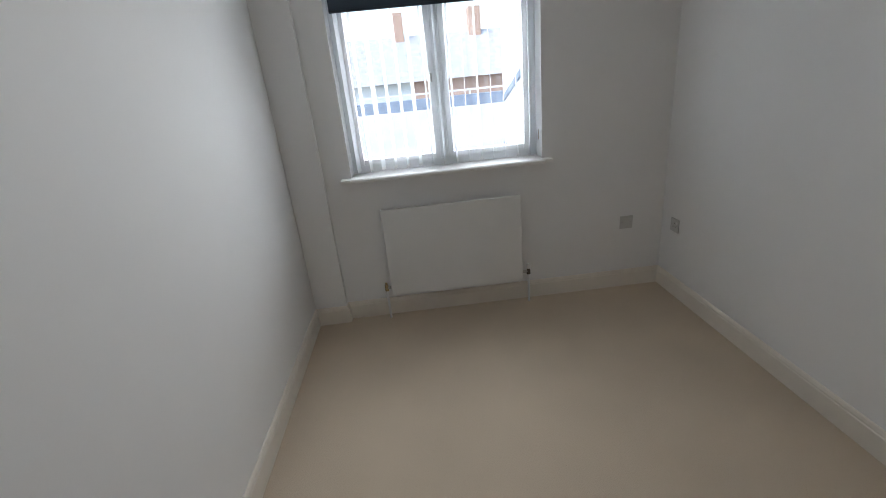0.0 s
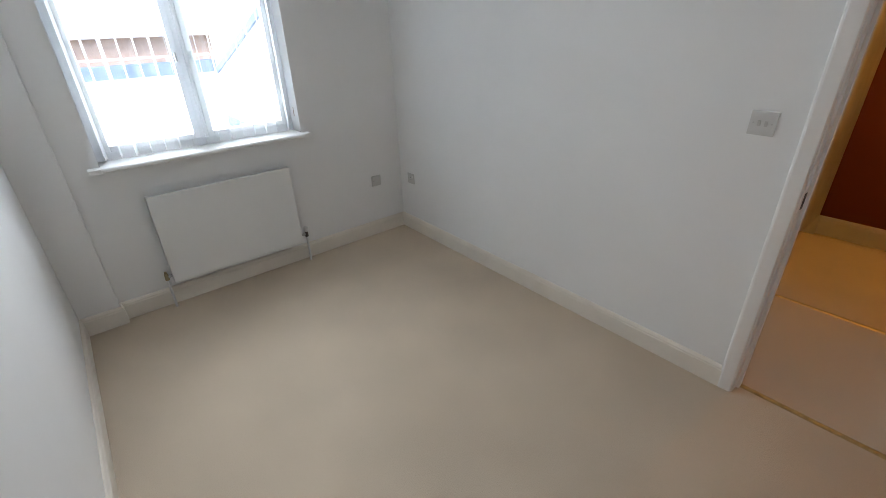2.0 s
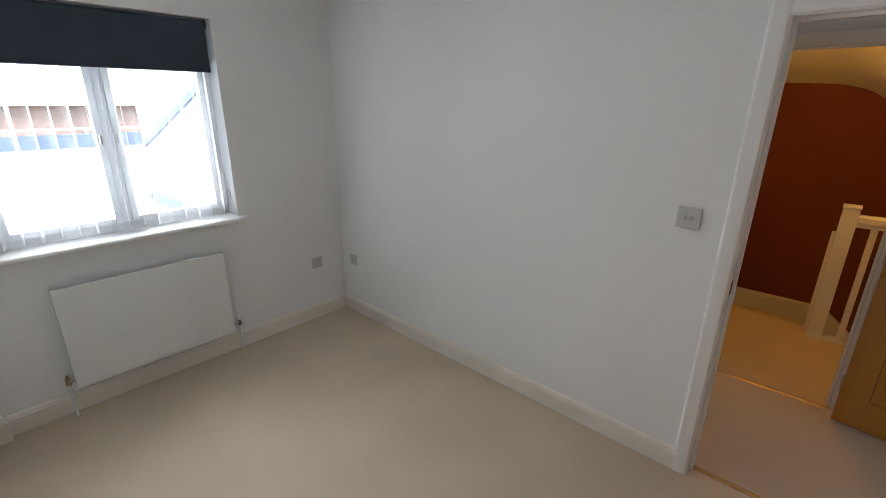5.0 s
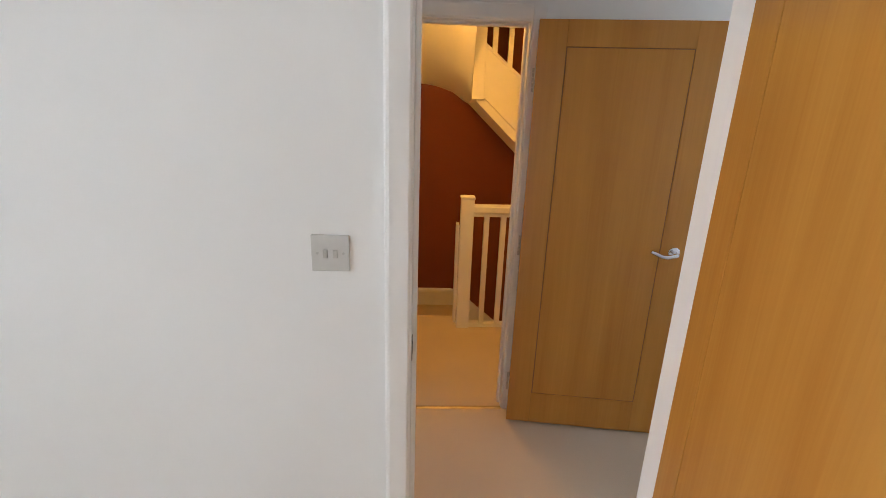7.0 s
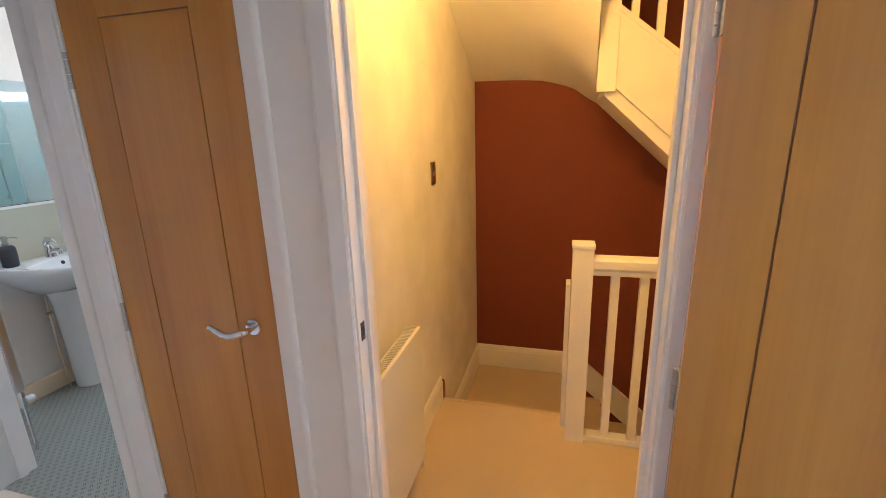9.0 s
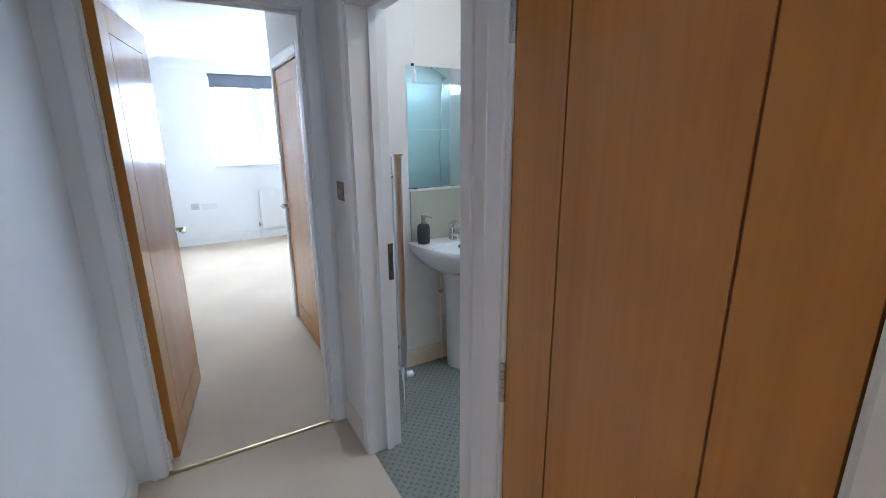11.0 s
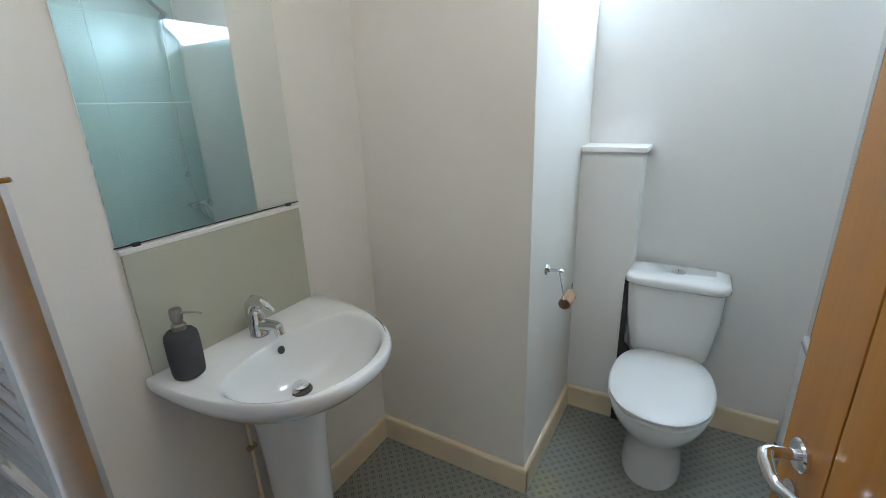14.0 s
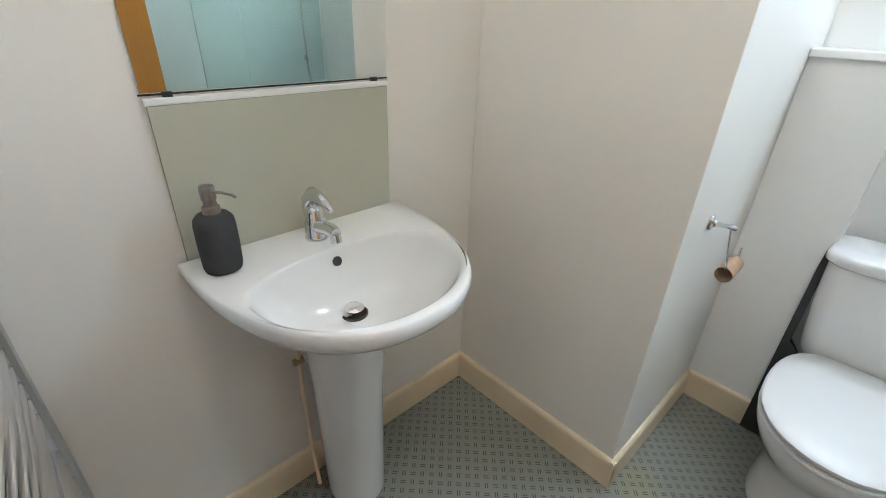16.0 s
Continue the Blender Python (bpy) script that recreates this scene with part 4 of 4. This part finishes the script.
part("cord", cyl(B(), (CX, CY, CZ + 0.06), (CX, CY, HB), 0.0015, seg=8), PLASTIC, pc)
part("toggle", lathe(B(), [(0.009, 0.0), (0.0105, 0.004), (0.010, 0.03), (0.007, 0.055), (0.003, 0.064)], 16, pose(CX, CY, CZ)), PLASTIC, pc, smooth=50)
part("ceiling_switch", lathe(B(), [(0.042, 0.0), (0.042, -0.02), (0.02, -0.03)], 24, pose(CX, CY, HB)), PLASTIC, pc, smooth=40)

# mirror and splashback
mir = root("mirror", "frameless rectangular wall mirror above the basin", "mirror")
mg = B()
ring = [(1.706, 1.196), (2.245, 1.196), (2.245, 1.897), (1.706, 1.897)]
inner = [(1.7075, 1.1975), (2.2435, 1.1975), (2.2435, 1.8955), (1.7075, 1.8955)]
loft(mg, [[(BX0 + 0.001, y, z) for y, z in ring], [(BX0 + 0.0045, y, z) for y, z in ring], [(BX0 + 0.006, y, z) for y, z in inner]])
part("glass", mg, MIRROR, mir)
for y in (1.75, 2.205):
    for z, s in ((1.190, 1), (1.903, -1)):
        part("clip", box(B(), BX0, BX0 + 0.010, y - 0.008, y + 0.008, z - 0.006 if s > 0 else z - 0.008, z + 0.008 if s > 0 else z + 0.006, 0.001), DARK, mir, "small dark mirror clip")
part("edge", box(B(), BX0 + 0.0005, BX0 + 0.004, 1.704, 2.247, 1.1925, 1.1955), DARK, mir, "dark lower edge")
sp = root("splashback", "sage green splashback panel behind the basin", "splashback")
part("panel", box(B(), BX0 + 0.0005, BX0 + 0.012, 1.712, 2.240, 0.845, 1.176, 0.002), SAGE, sp)
part("trim", box(B(), BX0 + 0.0005, BX0 + 0.014, 1.708, 2.243, 1.176, 1.189, 0.003), GLOSS, sp, "white sealed top edge")


def basin():
    b = root("wash_basin", "white ceramic pedestal basin with a chrome tap", "wash basin")
    y0, y1, xb, reach, zr = 1.690, 2.265, BX0 + 0.012, 0.475, 0.862
    cy, hw_ = (y0 + y1) / 2, (y1 - y0) / 2

    def outline(s, z, grow=0.0, back=0.0):
        """A D-shaped ring: straight back, round front; s scales it about the back middle."""
        pts = []
        for k in range(48):
            a = -math.pi / 2 + math.pi * k / 47
            u, v = math.cos(a), math.sin(a)
            u, v = abs(u) ** 0.80, math.copysign(abs(v) ** 0.90, v)
            pts.append((xb + back + max(0.0, (reach * u) * s + grow), cy + v * (hw_ * s + grow), z))
        for k in range(1, 8):
            pts.append((xb + back, cy + hw_ * s - k / 8 * 2 * hw_ * s, z))
        return pts

    def bowl(s, z, cx=0.265, n=55):
        pts = []
        for k in range(48):
            a = -math.pi / 2 + math.pi * k / 47
            pts.append((xb + cx - 0.04 + 0.214 * s * math.cos(a) ** 0.9 if k not in (0, 47) else xb + cx - 0.04, cy + 0.232 * s * math.sin(a), z))
        for k in range(1, 8):
            a = math.pi / 2 + math.pi * k / 8
            pts.append((xb + cx - 0.04 + 0.085 * s * math.cos(a), cy + 0.232 * s * math.sin(a), z))
        return pts

    rings = [outline(0.30, 0.640), outline(0.46, 0.665), outline(0.66, 0.712), outline(0.82, 0.758), outline(0.925, 0.795), outline(0.975, 0.818),
             outline(0.997, 0.834), outline(1.0, zr - 0.014), outline(0.995, zr - 0.003), outline(0.985, zr)]
    rings += [bowl(1.055, zr), bowl(1.035, zr - 0.0015), bowl(1.01, zr - 0.006), bowl(0.985, zr - 0.015), bowl(0.955, zr - 0.030), bowl(0.88, zr - 0.060), bowl(0.74, zr - 0.105), bowl(0.50, zr - 0.135), bowl(0.24, zr - 0.146), bowl(0.06, zr - 0.148)]
    part("bowl", loft(B(), rings), PORCELAIN, b, smooth=50)
    px = xb + 0.115
    ped = B()
    prof = [(0.0, 0.094), (0.02, 0.095), (0.25, 0.098), (0.45, 0.103), (0.58, 0.112), (0.665, 0.128)]
    rr = []
    for z, r in prof:
        ringp = []
        for k in range(32):
            a = 2 * math.pi * k / 32
            ringp.append((px + max(-0.085, r * 1.0 * math.cos(a)), cy + 0.018 + r * 0.92 * math.sin(a), z))
        rr.append(ringp)
    part("pedestal", loft(ped, rr), PORCELAIN, b, smooth=60)
    wx = xb + 0.205
    wst = part("waste", lathe(B(), [(0.032, zr - 0.1475), (0.032, zr - 0.144), (0.028, zr - 0.1425), (0.024, zr - 0.146), (0.004, zr - 0.1465)], 28, pose(wx, cy, 0)), KEEP, b, "dull metal waste ring", 40)
    part("plug", lathe(B(), [(0.008, zr - 0.146), (0.008, zr - 0.136), (0.022, zr - 0.134), (0.0235, zr - 0.130), (0.020, zr - 0.127), (0.004, zr - 0.125)], 24, pose(wx, cy, 0)), CHROME, wst, smooth=40)
    part("overflow", lathe(B(), [(0.004, 0), (0.0105, 0.001), (0.012, -0.001)], 20, Matrix.Translation((xb + 0.147, cy, zr - 0.032)) @ pose(0, 0, 0, 0, 68, 0)), DARK, b, "dark overflow hole")
    tx, ty = xb + 0.068, cy - 0.004
    tap = part("tap", lathe(B(), [(0.027, 0), (0.028, 0.004), (0.0260, 0.008), (0.0255, 0.038), (0.0225, 0.050), (0.0215, 0.066), (0.017, 0.078), (0.005, 0.084)], 28, pose(tx, ty, zr)), CHROME, b, "chrome mixer tap", 50)
    part("spout", tube(B(), [(tx + 0.005, ty, zr + 0.030), (tx + 0.04, ty, zr + 0.040), (tx + 0.072, ty, zr + 0.045), (tx + 0.092, ty, zr + 0.043)],
                       [0.018, 0.0165, 0.015, 0.013], 16), CHROME, tap, smooth=50)
    part("aerator", cyl(B(), (tx + 0.086, ty, zr + 0.040), (tx + 0.091, ty, zr + 0.022), 0.0125, seg=18), CHROME, tap, smooth=40)
    part("lever", tube(B(), [(tx - 0.014, ty, zr + 0.044), (tx - 0.021, ty, zr + 0.066), (tx - 0.018, ty, zr + 0.090), (tx - 0.002, ty, zr + 0.106), (tx + 0.024, ty, zr + 0.110), (tx + 0.052, ty, zr + 0.104), (tx + 0.078, ty, zr + 0.092)],
                       [0.015, 0.017, 0.0175, 0.0165, 0.013, 0.0095, 0.005], 18, 1.15), CHROME, tap, smooth=50)
    part("trap", tube(B(), [(px - 0.06, cy - 0.088, 0.64), (px - 0.06, cy - 0.088, 0.30), (px - 0.065, cy - 0.078, 0.0)], 0.0060, 10), SKIRT, b, "white supply pipe", 50)
    part("isolator", cyl(B(), (px - 0.06, cy - 0.102, 0.52), (px - 0.06, cy - 0.076, 0.52), 0.010, seg=12), BRASS, b, "brass isolating valve")
    return b


basin()

soap = root("soap_dispenser", "charcoal soap dispenser with a steel pump on the basin", "soap dispenser", pose(-0.062, 1.758, 0.862))
part("bottle", lathe(B(), [(0.030, 0), (0.0355, 0.003), (0.0375, 0.012), (0.0390, 0.060), (0.0385, 0.100), (0.0365, 0.112), (0.030, 0.120), (0.018, 0.124), (0.014, 0.1245)], 36), CHARCOAL, soap, smooth=50)
pump = part("pump", lathe(B(), [(0.0165, 0.123), (0.0170, 0.125), (0.0165, 0.137), (0.0125, 0.140), (0.0120, 0.150), (0.0140, 0.152), (0.0145, 0.174), (0.0125, 0.178), (0.003, 0.179)], 28), PUMP, soap, "brushed steel pump", 40)
part("nozzle", tube(B(), [(0.010, 0.004, 0.168), (0.026, 0.016, 0.169), (0.042, 0.028, 0.167), (0.050, 0.034, 0.162)], [0.0032, 0.003, 0.0028, 0.0028], 10), PUMP, pump, smooth=50)


def toilet():
    t = root("toilet", "white close-coupled toilet with a closed lid", "toilet", pose(0.955, BY1 - 0.03, 0))

    def egg(w, front, back, z, n=40, sq=0.92):
        pts = []
        for k in range(n):
            a = 2 * math.pi * k / n
            c, s = math.cos(a), math.sin(a)
            pts.append((w * math.copysign(abs(s) ** (sq if c < 0 else 0.92), s), (-(front + back) / 2) - math.copysign(abs(c) ** 0.92, c) * (front - back) / 2, z))
        return pts

    # y runs from the wall (0) to the front (negative)
    pan = [egg(0.118, 0.505, 0.10, 0.0), egg(0.118, 0.505, 0.10, 0.03), egg(0.110, 0.49, 0.11, 0.10), egg(0.112, 0.51, 0.12, 0.18), egg(0.135, 0.57, 0.13, 0.26),
           egg(0.165, 0.635, 0.15, 0.33), egg(0.177, 0.655, 0.16, 0.37), egg(0.178, 0.657, 0.16, 0.395), egg(0.172, 0.650, 0.165, 0.402)]
    part("pan", loft(B(), pan), PORCELAIN, t, smooth=60)
    seat = [egg(0.176, 0.660, 0.19, 0.404, sq=0.50), egg(0.183, 0.668, 0.185, 0.410, sq=0.50), egg(0.183, 0.668, 0.185, 0.418, sq=0.50), egg(0.178, 0.662, 0.19, 0.422, sq=0.50)]
    part("seat", loft(B(), seat), PLASTIC, t, smooth=50)
    lid = [egg(0.178, 0.662, 0.185, 0.424, sq=0.50), egg(0.184, 0.669, 0.182, 0.430, sq=0.50), egg(0.184, 0.669, 0.182, 0.440, sq=0.50), egg(0.176, 0.658, 0.19, 0.447, sq=0.50), egg(0.12, 0.58, 0.24, 0.451, sq=0.50)]
    part("lid", loft(B(), lid), PLASTIC, t, smooth=50)

    def tank(w, d, z, r, n=8):
        pts, y0 = [], -0.02
        for cx, cy, a0 in ((w - r, y0 - d + r, -90), (w - 0.01, y0 - 0.01, 0), (-w + 0.01, y0 - 0.01, 90), (-w + r, y0 - d + r, 180)):
            rr = r if cy < -0.06 else 0.01
            for k in range(n):
                a = radians(a0 + 90 * k / (n - 1))
                pts.append((cx + rr * math.cos(a), cy + rr * math.sin(a), z))
        return pts

    cis = [tank(0.145, 0.150, 0.405, 0.05), tank(0.155, 0.158, 0.43, 0.05), tank(0.176, 0.172, 0.60, 0.05), tank(0.182, 0.176, 0.735, 0.05)]
    part("cistern", loft(B(), cis), PORCELAIN, t, smooth=50)
    cl = [tank(0.186, 0.182, 0.736, 0.055), tank(0.194, 0.190, 0.745, 0.055), tank(0.194, 0.190, 0.765, 0.055), tank(0.185, 0.180, 0.777, 0.055), tank(0.14, 0.13, 0.782, 0.04)]
    part("cistern_lid", loft(B(), cl), PORCELAIN, t, smooth=50)
    fb = part("flush_button", lathe(B(), [(0.027, 0.780), (0.027, 0.785), (0.023, 0.787), (0.003, 0.786)], 28, pose(0, -0.105, 0)), CHROME, t, "round chrome flush button", 40)
    part("button_gap", box(B(), -0.0008, 0.0008, -0.127, -0.083, 0.785, 0.788), DARK, fb)
    for x in (-0.075, 0.075):
        part("lid_hinge", cyl(B(), (x - 0.018, -0.195, 0.432), (x + 0.018, -0.195, 0.432), 0.010, seg=14), PLASTIC, t, smooth=40)
    return t


toilet()
# near-black panel stands in for the shade in the open gap beside the cistern
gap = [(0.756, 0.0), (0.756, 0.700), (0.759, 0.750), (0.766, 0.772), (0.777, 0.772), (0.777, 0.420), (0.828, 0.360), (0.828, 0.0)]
structure("gap_shade", prism(B(), gap, "y", 3.192, 3.213), DARK, "flat dark panel standing in for the shaded gap between the pipe boxing and the cistern", "gap")

ph = root("toilet_roll_holder", "chrome toilet roll holder with an empty card tube", "toilet roll holder", pose(0.53, 2.772, 0.885))
part("rose", lathe(B(), [(0.020, 0), (0.022, 0.003), (0.020, 0.008), (0.010, 0.012), (0.008, 0.016)], 24, pose(0, 0, 0, 0, 90)), CHROME, ph, smooth=40)
part("arm", tube(B(), [(0.012, 0, 0), (0.040, 0, 0.002), (0.055, 0, 0.004), (0.064, 0, 0.002)], [0.007, 0.006, 0.008, 0.005], 14), CHROME, ph, smooth=50)
part("hanger", tube(B(), [(0.050, 0, 0.0), (0.056, 0.012, -0.05), (0.062, 0.025, -0.10), (0.064, 0.030, -0.125), (0.064, 0.045, -0.131), (0.064, 0.135, -0.131), (0.064, 0.150, -0.125), (0.064, 0.152, -0.100)], 0.0028, 10), CHROME, ph, smooth=50)
tb = B()
cyl(tb, (0.064, 0.040, -0.146), (0.064, 0.138, -0.146), 0.0225, seg=24, caps=False)
cyl(tb, (0.064, 0.040, -0.146), (0.064, 0.138, -0.146), 0.0205, seg=24, caps=False)
part("card_tube", tb, CARD, ph, "empty brown card tube", 40)

# heated towel rail beside the door
tr = root("towel_rail", "chrome ladder towel rail on the wall beside the door", "towel rail")
for x in (-0.105, 0.380):
    up = B()
    prof = [(-0.014, 0.026), (-0.018, 0.018), (-0.018, -0.010), (-0.012, -0.018), (0.0, -0.021), (0.012, -0.018), (0.018, -0.010), (0.018, 0.018), (0.014, 0.026)]
    loft(up, [[(x + a, 1.398 - b, z) for a, b in prof] for z in (0.345, 1.425)])
    post = part("upright", up, SATIN, tr, smooth=35)
    part("cap", box(B(), x - 0.019, x + 0.019, 1.371, 1.420, 1.425, 1.431, 0.002), CHROME, post)
    for z in (0.46, 1.33):
        part("bracket", cyl(B(), (x, 1.302, z), (x, 1.376, z), 0.010, seg=14), CHROME, tr, smooth=40)
        part("bracket_rose", cyl(B(), (x, 1.302, z), (x, 1.310, z), 0.020, seg=20), CHROME, tr, smooth=40)
    valve = part("valve", lathe(B(), [(0.011, 0.25), (0.015, 0.26), (0.015, 0.32), (0.010, 0.346)], 16, pose(x, 1.398, 0)), CHROME, tr, smooth=40)
    part("valve_cap", lathe(B(), [(0.014, 0), (0.017, 0.004), (0.017, 0.030), (0.013, 0.036)], 16, Matrix.Translation((x, 1.411, 0.285)) @ pose(0, 0, 0, -90)), PLASTIC, valve, "white plastic valve cap", 40)
    part("pipe", cyl(B(), (x, 1.398, 0.0), (x, 1.398, 0.25), 0.0075, seg=12), CHROME, tr, smooth=40)
z, n = 0.385, 0
while z < 1.41:
    part("bar", tube(B(), [(-0.105 + 0.485 * u, 1.398 + 0.006 * math.sin(math.pi * u), z) for u in (0, 0.15, 0.35, 0.5, 0.65, 0.85, 1)], 0.011, 14), CHROME, tr, smooth=50)
    n += 1
    z += 0.038 if n % 6 else 0.10

# bath, panel, screen and shower
bath = root("bathtub", "white bath with a plain side panel", "bathtub")


def rounded(x0, x1, y0, y1, r, z, n=7):
    pts = []
    for cx, cy, a0 in ((x1 - r, y1 - r, 0), (x0 + r, y1 - r, 90), (x0 + r, y0 + r, 180), (x1 - r, y0 + r, 270)):
        for k in range(n):
            a = radians(a0 + 90 * k / (n - 1))
            pts.append((cx + r * math.cos(a), cy + r * math.sin(a), z))
    return pts


x0, x1, y0, y1 = 1.425, BX1 - 0.013, 1.70, BY1 - 0.001
rings = [rounded(x0 + 0.004, x1 - 0.001, y0, y1, 0.02, 0.505), rounded(x0, x1, y0, y1, 0.02, 0.515), rounded(x0, x1, y0, y1, 0.02, 0.540), rounded(x0 + 0.008, x1 - 0.004, y0 + 0.006, y1 - 0.004, 0.02, 0.548),
         rounded(x0 + 0.060, x1 - 0.045, y0 + 0.07, y1 - 0.07, 0.10, 0.548), rounded(x0 + 0.072, x1 - 0.057, y0 + 0.085, y1 - 0.085, 0.10, 0.535),
         rounded(x0 + 0.105, x1 - 0.085, y0 + 0.16, y1 - 0.13, 0.12, 0.22), rounded(x0 + 0.16, x1 - 0.14, y0 + 0.24, y1 - 0.19, 0.10, 0.16)]
part("tub", loft(B(), rings), PORCELAIN, bath, smooth=50)
part("side_panel", box(B(), 1.432, 1.447, 1.70, BY1 - 0.001, 0.0, 0.505, 0.003), GLOSS, bath)
part("end_panel", box(B(), 1.447, BX1 - 0.013, 1.70, 1.715, 0.0, 0.505, 0.003), GLOSS, bath)
ss = root("shower_screen", "clear glass bath screen with a chrome edge", "shower screen")
part("glass", box(B(), 1.448, 1.454, 2.30, 3.30, 0.556, 1.98), SCREEN, ss)
part("profile", box(B(), 1.440, 1.462, 3.30, BY1 - 0.001, 0.553, 2.00, 0.003), CHROME, ss, "chrome wall profile")
part("seal", box(B(), 1.446, 1.456, 2.30, 3.30, 0.549, 0.556), PLASTIC, ss)
mix = root("shower_mixer", "chrome bath shower mixer with hose and arm", "shower mixer")
ex = BX1 - 0.012
part("valve", tube(B(), [(ex - 0.045, 3.16, 0.80), (ex - 0.045, 3.30, 0.80)], 0.022, 18), CHROME, mix, smooth=50)
for y in (3.165, 3.295):
    part("elbow", cyl(B(), (ex, y, 0.80), (ex - 0.045, y, 0.80), 0.014, seg=16), CHROME, mix, smooth=40)
    part("knob", lathe(B(), [(0.018, 0), (0.023, 0.006), (0.022, 0.026), (0.010, 0.030)], 20, Matrix.Translation((ex - 0.055, y, 0.80)) @ pose(0, 0, 0, 0, -90)), CHROME, mix, smooth=40)
part("bath_spout", tube(B(), [(ex - 0.045, 3.23, 0.80), (ex - 0.10, 3.23, 0.80), (ex - 0.16, 3.23, 0.785), (ex - 0.175, 3.23, 0.755)], 0.014, 14), CHROME, mix, smooth=50)
part("hose", tube(B(), [(ex - 0.05, 3.25, 0.77), (ex - 0.08, 3.26, 0.68), (ex - 0.07, 3.22, 0.74), (ex - 0.05, 3.19, 0.95), (ex - 0.045, 3.18, 1.3), (ex - 0.05, 3.20, 1.7), (ex - 0.05, 3.22, 2.02), (ex - 0.04, 3.24, 2.08)], 0.007, 10), STEEL, mix, smooth=50)
part("hose_clip", tube(B(), [(ex, 3.19, 1.02), (ex - 0.05, 3.19, 1.02), (ex - 0.07, 3.16, 1.05)], 0.010, 12), CHROME, mix, smooth=50)
part("shower_arm", tube(B(), [(ex, 3.25, 2.10), (ex - 0.05, 3.25, 2.12), (ex - 0.08, 3.20, 2.14), (ex - 0.13, 3.08, 2.20), (ex - 0.15, 3.03, 2.20)], [0.020, 0.018, 0.011, 0.011, 0.016], 14), CHROME, mix, smooth=50)

# pale wall panels round the bath, last in the file
panels = root("wall_panelling", "pale aqua glossy wall panels round the bath", "wall panelling", kind="structure")
part("grout", box(B(), BX1 - 0.0085, BX1 - 0.0003, 1.62, BY1 - 0.014, 0.55, HB - 0.003), GLOSS, panels, "pale joint filler")
y = 1.62
while y < BY1 - 0.02:
    ye = min(y + 0.58, BY1 - 0.013)
    for z0, z1 in ((0.55, 1.545), (1.552, HB - 0.002)):
        part("panel", box(B(), BX1 - 0.011, BX1 - 0.0005, y, ye - 0.003, z0, z1, 0.001), TEAL, panels)
    y = ye
    if ye >= BY1 - 0.02:
        break
